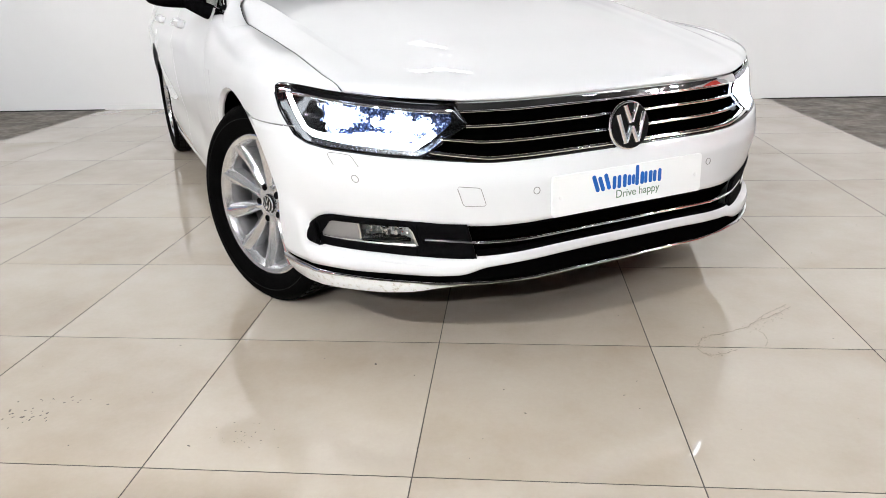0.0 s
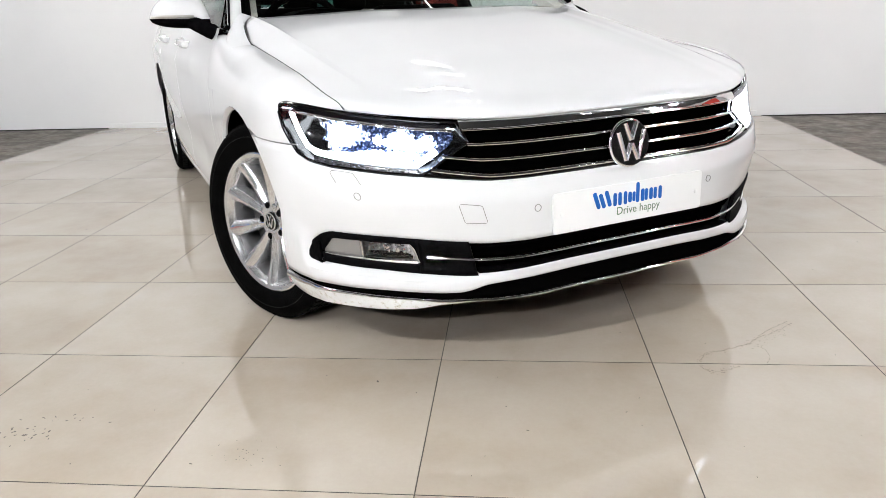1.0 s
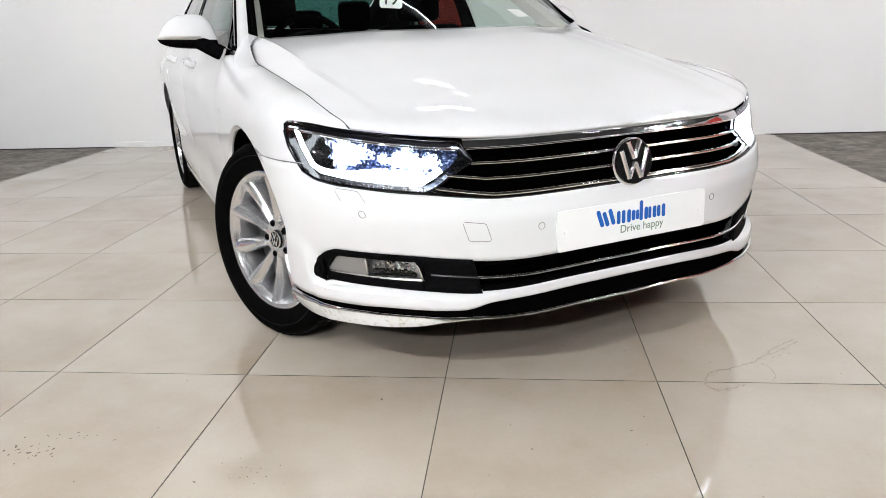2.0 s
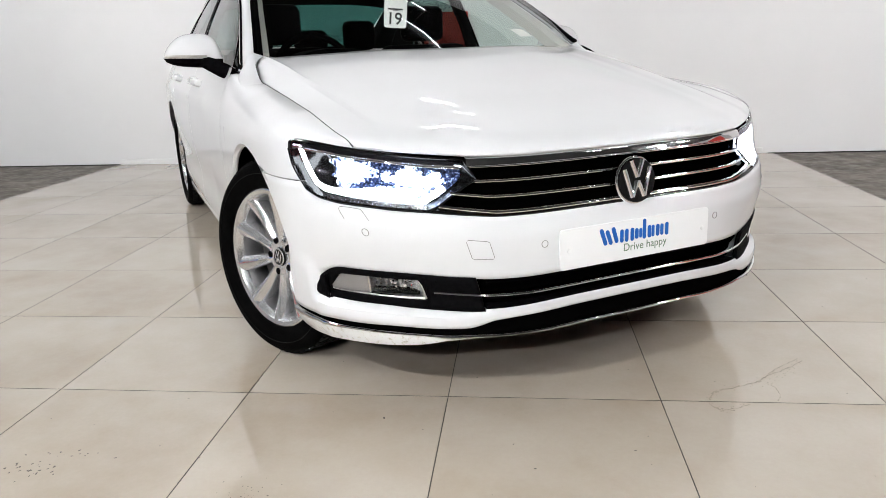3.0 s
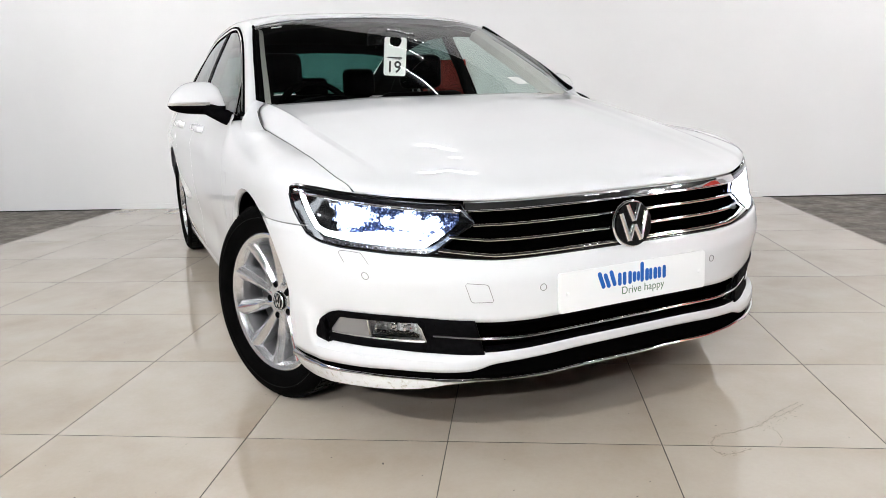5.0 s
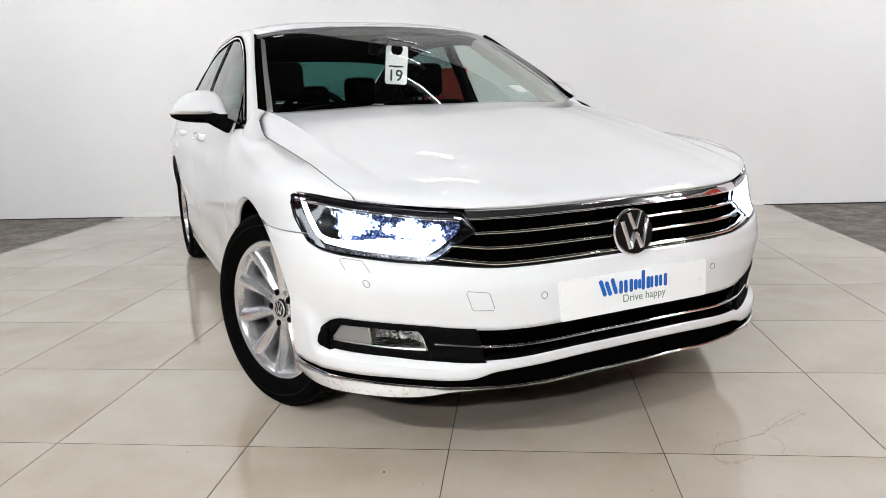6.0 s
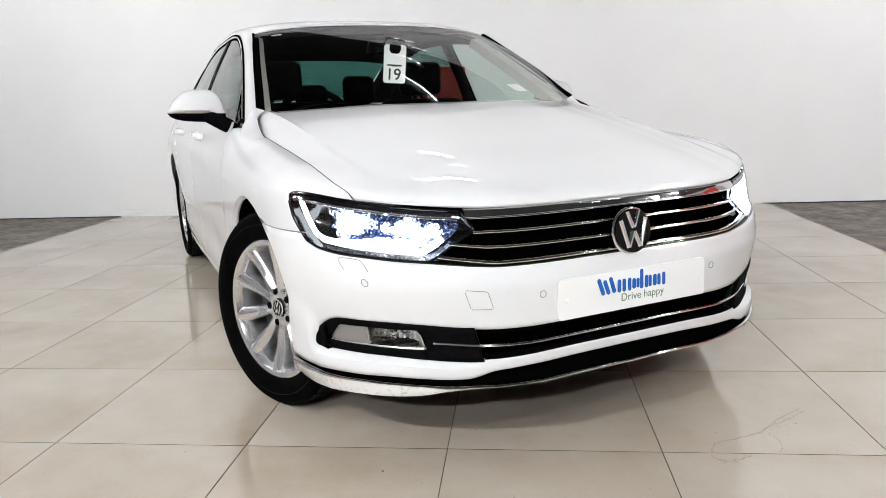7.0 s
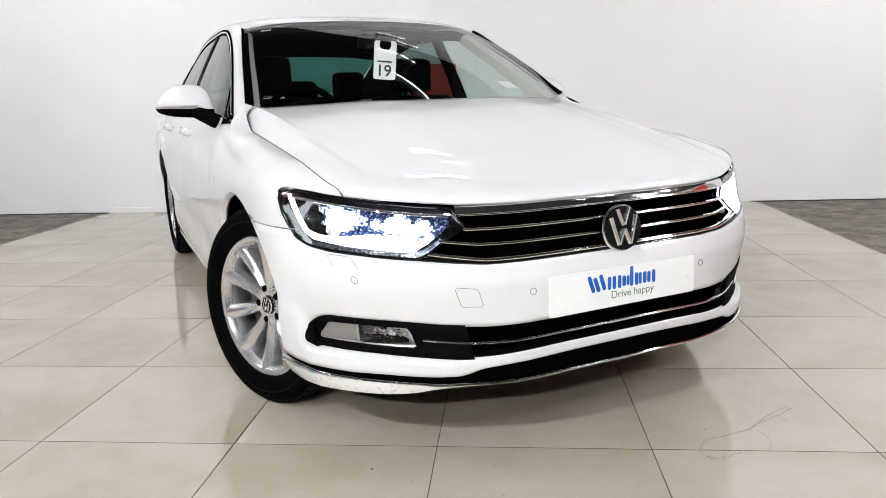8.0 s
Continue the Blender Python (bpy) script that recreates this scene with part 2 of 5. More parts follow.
floor = part("floor", box(X0 + 0.004, X1 - 0.004, Y0, Y1, -0.10, -0.0035), grout, kind="structure", label="dark grout bed under large polished tiles", smooth=False)
part("ground", box(ROOM[0], ROOM[1], ROOM[2], ROOM[3], -0.2, -0.005), concrete, kind="structure", label="bare grey stained concrete round the tiled platform", smooth=False)
wall_t = 0.15
part("wall_north", box(ROOM[0] - wall_t, ROOM[1] + wall_t, Y1, Y1 + wall_t, -0.2, ROOM[4]), wall_paint, kind="structure", label="plain smooth white painted back wall", smooth=False)
# walls and ceiling out of view; their tones are set for bounce and reflections
part("wall_west", box(ROOM[0] - wall_t, ROOM[0], ROOM[2], Y1, -0.2, ROOM[4]), side_paint, kind="structure", label="plain grey side wall, out of view", smooth=False)
part("wall_east", box(ROOM[1], ROOM[1] + wall_t, ROOM[2], Y1, -0.2, ROOM[4]), side_paint, kind="structure", label="plain grey side wall, out of view", smooth=False)
part("wall_south", box(ROOM[0] - wall_t, ROOM[1] + wall_t, ROOM[2] - wall_t, ROOM[2], -0.2, ROOM[4]), rear_paint, kind="structure", label="plain dark grey wall, out of view", smooth=False)
part("ceiling", box(ROOM[0] - wall_t, ROOM[1] + wall_t, ROOM[2] - wall_t, Y1 + wall_t, ROOM[4], ROOM[4] + 0.1), ceiling_paint, kind="structure", label="plain black ceiling, out of view", smooth=False)


def tube_light(x, y, z, length, turn, glow, radius=0.022):
    lamp = tagged(new("tube_light"), "lit white tube light hung under the ceiling, out of view", "ceiling light", "tube lights under the ceiling")
    lamp.matrix_basis = pose(x, y, z, 0, 0, turn)
    part("housing", box(-length / 2, length / 2, -0.04, 0.04, 0.03, 0.08, bevel=0.01), tube_body, lamp)
    part("tube", tube([(-length / 2, 0, 0), (length / 2, 0, 0)], radius, 12), glow, lamp, "lit white tube")
    for e in (-0.45, 0.45):
        part("hanger", tube([(e * length, 0, 0.07), (e * length, 0, ROOM[4] - z)], 0.006, 6), tube_body, lamp)
    return lamp


# unseen; the pair at (1.2, 3.2) fits mirrored streaks, the rest is added fill
for x, y, z, share in ((-2.6, 2.3, 3.8, 1.65), (1.2, 3.2, 3.1, 0.22), (4.6, 2.3, 3.8, 1.35), (-2.9, 0.6, 3.0, 1.15), (4.2, 0.5, 3.1, 0.39), (6.2, 0.6, 3.3, 2.3)):
    glow = tube_glow(share)
    thick = 0.006 if share < 0.4 else 0.022
    tube_light(x - 0.13, y + 0.28, z, 0.52, -18, glow, thick)
    tube_light(x + 0.13, y - 0.28, z, 0.52, -18, glow, thick)
# thin weak pair added near the back wall, mirrored as streaks in the bonnet
tube_light(0.845, 4.335, 3.1, 0.37, 17, tube_glow(0.11), 0.0035)
tube_light(1.115, 4.09, 3.1, 0.31, -6, tube_glow(0.11), 0.0035)
# short bright lamps ahead of the car, out of view, placed from its shadows
for x, y, share in ((-0.4, -2.7, 15.0), (1.9, -2.9, 5.2), (0.5, -5.0, 22.0)):
    tube_light(x, y, 3.1, 0.22, -18, tube_glow(share))

for x0, x1 in ((ROOM[0], X0), (X1, ROOM[1])):
    part("trim", box(x0, x1, Y1 - 0.006, Y1 - 0.0002, -0.0045, 0.005), seam, kind="structure", label="dark gap along the foot of the wall", smooth=False)
part("trim", box(-3.3, 3.7, Y1 - 0.0015, Y1 - 0.0002, 1.478, 1.482), wall_paint, kind="structure", label="thin joint strip across the white wall", smooth=False)
part("baseboard", box(X0 + 0.02, X1 - 0.05, Y1 - 0.012, Y1 - 0.0005, 0.0005, 0.05, bevel=0.002), wall_paint, kind="structure", label="low white skirting along the tiled floor", smooth=False)


# ---- body shape ----
def smooth_table(rows):
    """A smooth curve through rows of (key, value, ...), monotone between its knots."""
    ks = np.array([r[0] for r in rows], float)
    vs = np.array([r[1:] for r in rows], float)
    d = np.diff(vs, axis=0) / np.diff(ks)[:, None]
    m = np.zeros_like(vs)
    m[0], m[-1] = d[0], d[-1]
    for k in range(1, len(ks) - 1):
        same = d[k - 1] * d[k] > 0
        w1, w2 = 2 * (ks[k + 1] - ks[k]) + ks[k] - ks[k - 1], ks[k + 1] - ks[k] + 2 * (ks[k] - ks[k - 1])
        with np.errstate(divide="ignore", invalid="ignore"):
            h = (w1 + w2) / (w1 / d[k - 1] + w2 / d[k])
        m[k] = np.where(same, h, 0.0)

    def at(x):
        x = min(max(x, ks[0]), ks[-1])
        k = min(max(int(np.searchsorted(ks, x)) - 1, 0), len(ks) - 2)
        h = ks[k + 1] - ks[k]
        t = (x - ks[k]) / h
        v = (2 * t**3 - 3 * t**2 + 1) * vs[k] + (t**3 - 2 * t**2 + t) * h * m[k] + (3 * t**2 - 2 * t**3) * vs[k + 1] + (t**3 - t**2) * h * m[k + 1]
        return float(v[0]) if len(v) == 1 else tuple(float(a) for a in v)

    n = 1500
    lo, step = float(ks[0]), float(ks[-1] - ks[0]) / n
    dense = [at(lo + step * k) for k in range(n + 1)]

    def quick(x):
        q = min(max((x - lo) / step, 0.0), n - 1e-9)
        k = int(q)
        f = q - k
        a, b = dense[k], dense[k + 1]
        return a + (b - a) * f if isinstance(a, float) else tuple(p + (r - p) * f for p, r in zip(a, b))

    return quick


# Plan of the body from the middle of the nose round the side to the tail: run, share of the half width, distance behind the nose.
PLAN = smooth_table([
    (0, 0, 0), (0.14, 0.15, 0.002), (0.30, 0.325, 0.009), (0.415, 0.45, 0.031), (0.52, 0.56, 0.063), (0.625, 0.66, 0.110),
    (0.735, 0.76, 0.178), (0.85, 0.85, 0.266), (0.96, 0.92, 0.372), (1.08, 0.963, 0.49), (1.24, 0.985, 0.65), (1.40, 0.995, 0.81),
    (1.8, 1.0, 1.2), (3.0, 1.0, 2.4), (4.3, 0.99, 3.7), (4.8, 0.97, 4.2), (5.15, 0.90, 4.52), (5.4, 0.78, 4.68), (5.8, 0.4, 4.75), (6.2, 0, 4.767)])
HALF = smooth_table([(0.10, 0.80), (0.16, 0.845), (0.25, 0.880), (0.35, 0.893), (0.5, 0.905), (0.65, 0.913), (0.72, 0.912), (0.80, 0.900), (0.88, 0.872), (0.95, 0.838)])
NOSE = smooth_table([(0.10, 0.045), (0.16, 0.032), (0.22, 0.022), (0.28, 0.020), (0.42, 0.016), (0.51, 0.017), (0.55, 0.030), (0.60, 0.046), (0.66, 0.055), (0.73, 0.064), (0.80, 0.10)])


# How far the bumper's corners fall back, by height: full lobe at the foot, hollow at the fog lamps, full again under the headlights.
HOLLOW = smooth_table([(0.10, -0.006), (0.22, -0.006), (0.27, -0.004), (0.298, -0.003), (0.307, 0.001), (0.319, 0.021), (0.335, 0.027), (0.37, 0.0275), (0.40, 0.023), (0.44, 0.018), (0.48, 0.011), (0.53, 0.004), (0.57, 0.0), (0.60, 0.003), (0.63, 0.011), (0.70, 0.0145), (0.76, 0.019), (0.95, 0.019)])


def ease(x, a, b):
    k = min(max((x - a) / (b - a), 0.0), 1.0)
    return k * k * (3 - 2 * k)


def hollow(u, z):
    if not 0.33 < u < 1.15:
        return 0.0
    wide = ease(z, 0.40, 0.46)
    return HOLLOW(z) * ease(u, 0.33, 0.62) * (1 - ease(u, 0.960 - 0.11 * wide, 1.005 + 0.14 * wide))


def skin(u, z, off=0.0):
    """A point of the body's outer skin (x > 0), at run u and height z, off metres outside it."""
    r, y = PLAN(u)
    off = off - hollow(u, z)
    x, y = r * HALF(z), y + NOSE(z) * max(0.0, 1 - y / 1.1) + max(0.0, z - 0.52) * 0.12 * r * r * max(0.0, 1 - y / 1.1)
    if off:
        r2, y2 = PLAN(u + 0.01)
        r1, y1 = PLAN(u - 0.01) if u > 0.01 else (-r2, y2)
        d = np.array([(r2 - r1) * HALF(z), y2 - y1])
        d /= np.linalg.norm(d)
        x, y = x + off * d[1], y - off * d[0]
    return np.array([x, y, z])

# ---- the car: its skin ----
# x across, y back from the nose, z up; the nose points to -y
car = tagged(new("car"), "white saloon car with lit headlights and chrome grille on tiles", "car")
car.matrix_basis = pose(1.777, 0.677, 0, 0, 0, 31.2)
AXLE_F, AXLE_R, RADIUS, ARCH = 0.871, 3.662, 0.332, 0.385

LAMP_TOP = lines([(0.4609, 0.6646), (0.4932, 0.7171), (0.5229, 0.7209), (0.6004, 0.7256), (0.6765, 0.7339), (0.7547, 0.7425), (0.8403, 0.7513), (0.9122, 0.7610), (0.9791, 0.7660), (1.0055, 0.7619), (1.0158, 0.7522), (1.0188, 0.7446)])
LAMP_LOW = lines([(0.4609, 0.6646), (0.4924, 0.6470), (0.5335, 0.6211), (0.5758, 0.5958), (0.6004, 0.5866), (0.6888, 0.5926), (0.7652, 0.5995), (0.8488, 0.6056), (0.9115, 0.6155), (0.9511, 0.6318), (0.9810, 0.6684), (1.0015, 0.6985), (1.0137, 0.7369), (1.0188, 0.7446)])
GRILLE_LOW = lines([(0, 0.570), (0.40, 0.569), (0.43, 0.570), (0.600, 0.5868)])
INTAKE_TOP = smooth_table([(0, 0.413), (0.165, 0.4122), (0.28, 0.410), (0.43, 0.4075), (0.486, 0.4092), (0.5651, 0.4122), (0.6444, 0.4187), (0.722, 0.4228), (0.8056, 0.4240), (0.88, 0.4235), (0.8963, 0.4215), (0.917, 0.4154), (0.9468, 0.3997), (0.971, 0.3747), (0.9795, 0.3575), (0.981, 0.345)])
INTAKE_LOW = smooth_table([(0, 0.327), (0.17, 0.3262), (0.293, 0.3225), (0.4146, 0.3155), (0.477, 0.3145), (0.5725, 0.317), (0.6679, 0.3218), (0.765, 0.3262), (0.8717, 0.3266), (0.9393, 0.3262), (0.9726, 0.3305), (0.979, 0.337), (0.981, 0.344)])
BLADE_TOP = smooth_table([(0, 0.305), (0.175, 0.303), (0.297, 0.298), (0.416, 0.2905), (0.4481, 0.2885), (0.4721, 0.2831), (0.4964, 0.2753), (0.5285, 0.2709), (0.5764, 0.2709), (0.6548, 0.2734), (0.7325, 0.2754), (0.8163, 0.2729), (0.9067, 0.2703), (1.0332, 0.262), (1.15, 0.258)])
CHROME_TOP = smooth_table([(0, 0.2520), (0.18, 0.2520), (0.304, 0.2485), (0.42, 0.2475), (0.499, 0.2512), (0.5787, 0.2520), (0.6569, 0.2558), (0.7347, 0.2575), (0.8184, 0.2578), (0.9093, 0.2545), (1.038, 0.2525), (1.15, 0.251)])
CHROME_LOW = smooth_table([(0, 0.2425), (0.18, 0.2425), (0.304, 0.239), (0.42, 0.2390), (0.50, 0.2425), (0.58, 0.2430), (0.66, 0.2490), (0.737, 0.2500), (0.822, 0.2487), (0.914, 0.2430), (1.011, 0.2350), (1.15, 0.222)])
LIP_LOW = smooth_table([(0, 0.240), (0.36, 0.2365), (0.421, 0.2353), (0.5009, 0.237), (0.5816, 0.2326), (0.6632, 0.2194), (0.7448, 0.2109), (0.8323, 0.2052), (0.9288, 0.1969), (1.0191, 0.1845), (1.15, 0.178)])


def arch_u(z, axle=AXLE_F):
    """The run at which the bumper ends on the wheel arch, at height z."""
    y = axle - math.sqrt(max(ARCH**2 - (z - RADIUS) ** 2, 0.0)) if abs(z - RADIUS) < ARCH else axle
    k = min(max((0.47 - z) / 0.14, 0.0), 1.0)
    y += 0.05 * k * k * (3 - 2 * k)
    us = steps(0.9, 1.5, 120)
    return float(np.interp(y, [skin(u, z)[1] for u in us], us))


def patch(us, low, high, n, off=0.0):
    """A grid of the skin between two heights along a run; us, low and high may bend."""
    return [[skin(u, low(u) + (high(u) - low(u)) * k / n, off) for u in us] for k in range(n + 1)]


def pair(*grids):
    return [g for grid in grids for g in (grid, flip(grid))]


def bar(us, height, thick, depth, off, round_by=1.0):
    """A strip that stands out of the skin along a run: a closed section thick high and depth deep."""
    rows = []
    for u in us:
        h, z = thick(u) if callable(thick) else thick, height(u)
        r = h * round_by
        section = [(-0.5, depth), (-0.5, r * 0.45), (-0.38, r * 0.15), (-0.15, 0.0), (0.12, r * 0.06), (0.32, r * 0.22), (0.44, r * 0.42), (0.5, r * 0.7), (0.5, depth), (-0.5, depth)]
        if round_by < 0.5:
            section = [(-0.5, depth), (-0.5, h * 0.06), (-0.44, 0.0), (-0.2, h * 0.085), (0.1, h * 0.20), (0.40, h * 0.34), (0.5, h * 0.46), (0.5, depth), (-0.5, depth)]
        rows.append([skin(u, z + a * h, off - d) for a, d in section])
    return rows


# front bumper: upper skin, corners, band under the intake
upper = patch(steps(0, 0.969, 60), lambda u: INTAKE_TOP(u) - 0.004, lambda u: min(GRILLE_LOW(u) if u < 0.600 else LAMP_LOW(u), 0.655) - 0.001, 14)
corner = []
z_a, z_b = INTAKE_LOW(0.969) + 0.004, INTAKE_TOP(0.969) - 0.004
heights = steps(BLADE_TOP(0.969), z_a, 5) + steps(z_a, z_b, 6)[1:] + steps(z_b, min(LAMP_LOW(0.969), 0.655) - 0.001, 14)[1:]
for z in heights:
    e = arch_u(z)
    corner.append([skin(0.969 + (e - 0.969) * k, z) for k in (0, 0.04, 0.08, 0.12, 0.16, 0.20, 0.24, 0.28, 0.34, 0.42, 0.54, 0.68, 0.84, 1)] + [skin(e + 0.002, z, -0.012), skin(e + 0.001, z, -0.035)])
band = patch(steps(0, 0.969, 50), BLADE_TOP, lambda u: INTAKE_LOW(u) + 0.004, 5)
bumper = part("front_bumper", sheet(*pair(upper, corner, band)), paint, car, "glossy white painted bumper", solid=0.006)
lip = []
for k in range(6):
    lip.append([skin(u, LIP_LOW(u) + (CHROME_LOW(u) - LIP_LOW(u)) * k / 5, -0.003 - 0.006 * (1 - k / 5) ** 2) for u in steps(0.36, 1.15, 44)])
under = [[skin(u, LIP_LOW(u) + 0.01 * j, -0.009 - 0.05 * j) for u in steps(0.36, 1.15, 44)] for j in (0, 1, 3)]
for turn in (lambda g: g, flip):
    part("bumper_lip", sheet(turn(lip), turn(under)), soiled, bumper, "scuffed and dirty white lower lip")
part("lip_insert", sheet(*pair(patch(steps(0, 1.14, 60), lambda u: CHROME_TOP(u) - 0.004, lambda u: BLADE_TOP(u) + 0.004, 4, -0.012))), void, bumper, "black insert", solid=0.004)
part("lip_strip", sheet(*pair(bar(steps(0, 1.15, 60), lambda u: (CHROME_TOP(u) + CHROME_LOW(u)) / 2, lambda u: CHROME_TOP(u) - CHROME_LOW(u), 0.02, 0.004))), chrome, bumper, "chrome lip strip")
for s in (1, -1):
    line = [[skin(0.556, z, o) * (s, 1, 1) for o in (0.0045, 0.006)] for z in (CHROME_LOW(0.556) - 0.001, CHROME_TOP(0.556) + 0.001)]
    part("strip_joint", sheet([[p + np.array((d, 0, 0)) for p in (line[0][0], line[0][1])] for d in (0,)] + [[p for p in (line[1][0], line[1][1])]]), seam, bumper)

# the lower intake
intake = part("lower_intake", sheet(*pair(patch(steps(0, 0.60, 30), lambda u: INTAKE_LOW(u) - 0.004, lambda u: INTAKE_TOP(u) + 0.004, 3, -0.05))), void, car, "black lower air intake")
for dz in (0.026, 0.075):
    part("intake_slat", sheet(*pair(bar(steps(0, 0.465, 24), lambda u: INTAKE_LOW(u) + dz * (INTAKE_TOP(u) - INTAKE_LOW(u)) / 0.098, 0.006, 0.02, -0.026))), black, intake)
STRIP = smooth_table([(0, 0.365), (0.17, 0.364), (0.30, 0.3615), (0.412, 0.3587), (0.4735, 0.3582), (0.5363, 0.3614), (0.618, 0.3659)])
part("intake_strip", sheet(*pair(bar(steps(0, 0.618, 40), STRIP, lambda u: 0.0085, 0.03, 0.006))), chrome, intake, "thin chrome strip")
part("intake_frame", sheet(*pair(bar(steps(0, 0.47, 30), lambda u: INTAKE_TOP(u) - 0.003, 0.010, 0.05, -0.002), bar(steps(0, 0.47, 30), lambda u: INTAKE_LOW(u) + 0.002, 0.008, 0.05, -0.002))), black, intake)

# fog lamps
FOG_TOP = lines([(0.6387, 0.350), (0.6539, 0.4038), (0.8088, 0.4070), (0.885, 0.405), (0.8978, 0.3997), (0.942, 0.354)])
FOG_LOW = lines([(0.6387, 0.3487), (0.8175, 0.3525), (0.9107, 0.3514), (0.942, 0.3522)])


def fog_lamp(s):
    m = np.array((s, 1, 1))
    turn = (lambda g: g) if s > 0 else flip
    b = steps(0.6387, 0.942, 28)
    inner = [[skin(u, INTAKE_LOW(u) + (INTAKE_TOP(u) - INTAKE_LOW(u)) * k / 6, 0.004) for u in steps(0.4745 + 0.022 * k / 6, 0.6387, 14)] for k in range(7)]
    c = steps(0.942, 0.981, 16)
    rows = [inner, patch(b, FOG_TOP, INTAKE_TOP, 3, 0.004), patch(b, INTAKE_LOW, FOG_LOW, 3, 0.004), patch(c, INTAKE_LOW, INTAKE_TOP, 4, 0.004)]
    bezel = part("fog_lamp", sheet(*[turn(g) for g in rows]), bezel_black, car, "black bezel round an unlit fog lamp", solid=0.012)
    split = steps(0.650, 0.932, 26)
    part("reflector", sheet(turn([[skin(u, z, -0.004 - 0.035 * math.sin(math.pi * (u - 0.64) / 0.30)) for u in split] for z in (0.342, 0.362, 0.382, 0.412)])), fog_silver, bezel, "mirror fog reflector")
    part("silver_cell", sheet(turn(patch(steps(0.8088, 0.936, 10), lambda u: FOG_LOW(u), FOG_TOP, 3, -0.003))), cell_silver, bezel, "satin silver cell")
    part("cell_floor", sheet(turn([[skin(u, 0.354 + 0.005, -0.003), skin(u, 0.374 - 0.05 * max(0, u - 0.74), -0.020)] for u in steps(0.660, 0.80, 10)])), gloss_black, bezel)
    part("divider", tube([skin(0.806, z, -0.003) * m for z in (0.355, 0.406)], 0.0028, 6), chrome, bezel)
    rng = random.Random(3)
    for k in range(18):
        u, z = 0.672 + 0.0145 * (k % 9) + rng.uniform(-0.003, 0.003), 0.380 + 0.014 * (k // 9) + rng.uniform(-0.003, 0.003)
        r = rng.uniform(0.002, 0.0055)
        part("facet", box(-r, r, -0.003, 0.003, -r * 1.3, r * 1.3, bevel=0.0008), chrome if k % 3 else fog_silver, bezel, m=pose(*(skin(u, z, -0.017) * m), rng.uniform(-30, 30), 0, s * 45 + rng.uniform(-35, 35)))
    ball = bmesh.new()
    bmesh.ops.create_uvsphere(ball, u_segments=16, v_segments=10, radius=0.011, matrix=Matrix.Translation(skin(0.735, 0.388, -0.02) * m))
    part("bulb", ball, chrome, bezel)
    part("lens", sheet(turn(patch(split, lambda u: FOG_LOW(u), FOG_TOP, 3, 0.0))), lens_glass, bezel, "clear fog lens").visible_shadow = False
    part("rim", tube([skin(u, FOG_LOW(u) + 0.001, 0.003) * m for u in steps(0.930, 0.645, 24)], [0.0010 + 0.0022 * k / 24 for k in range(25)], 6), silver_panel, bezel, "thin silver edge")
    part("end_cap", sheet(turn([[skin(u0 + 0.012 * q, z, 0.003) for q in steps(0, 1, 3)] for u0, z in ((0.633, 0.3465), (0.638, 0.366), (0.644, 0.386), (0.6495, 0.4045))])), silver_panel, bezel, "silver end of the fog lamp", solid=0.004)
    dot = skin(0.607, 0.401, 0.003) * m
    part("clip_hole", spin([(0.0, 0.0001), (0.0, 0.005)], 14), void, bezel, m=Matrix.Translation(dot) @ Euler((0, 0, radians(-75 * s if s > 0 else -105))).to_matrix().to_4x4())
    return bezel


fog_lamp(1), fog_lamp(-1)

# grille
grille = part("grille", sheet(*pair(patch(steps(0, 0.60, 30), lambda u: GRILLE_LOW(u) - 0.004, lambda u: 0.722, 4, -0.055))), void, car, "black grille with chrome bars")
part("top_bar", sheet(*pair(bar(steps(0, 0.486, 30), lambda u: 0.7105, lambda u: 0.020, 0.03, 0.004, 0.35))), chrome, grille, "broad chrome bar")
part("top_bar_edge", sheet(*pair(bar(steps(0, 0.480, 30), lambda u: 0.6985, lambda u: 0.005, 0.03, 0.007))), chrome, grille, "bright chrome edge")
BARS = [([(0, 0.660), (0.40, 0.660), (0.468, 0.661)], 0.0085), ([(0, 0.6195), (0.40, 0.620), (0.437, 0.621), (0.535, 0.633)], 0.0085), ([(0, 0.5815), (0.40, 0.580), (0.425, 0.581), (0.570, 0.602)], 0.010)]
for rows, thick in BARS:
    part("grille_bar", sheet(*pair(bar(steps(0, rows[-1][0], 34), lines(rows), thick, 0.028, 0.002))), chrome, grille, "chrome grille bar")
part("grille_frame", sheet(*pair(bar(steps(0, 0.588, 34), lambda u: GRILLE_LOW(u) + 0.0035, 0.010, 0.05, -0.001))), gloss_black, grille)


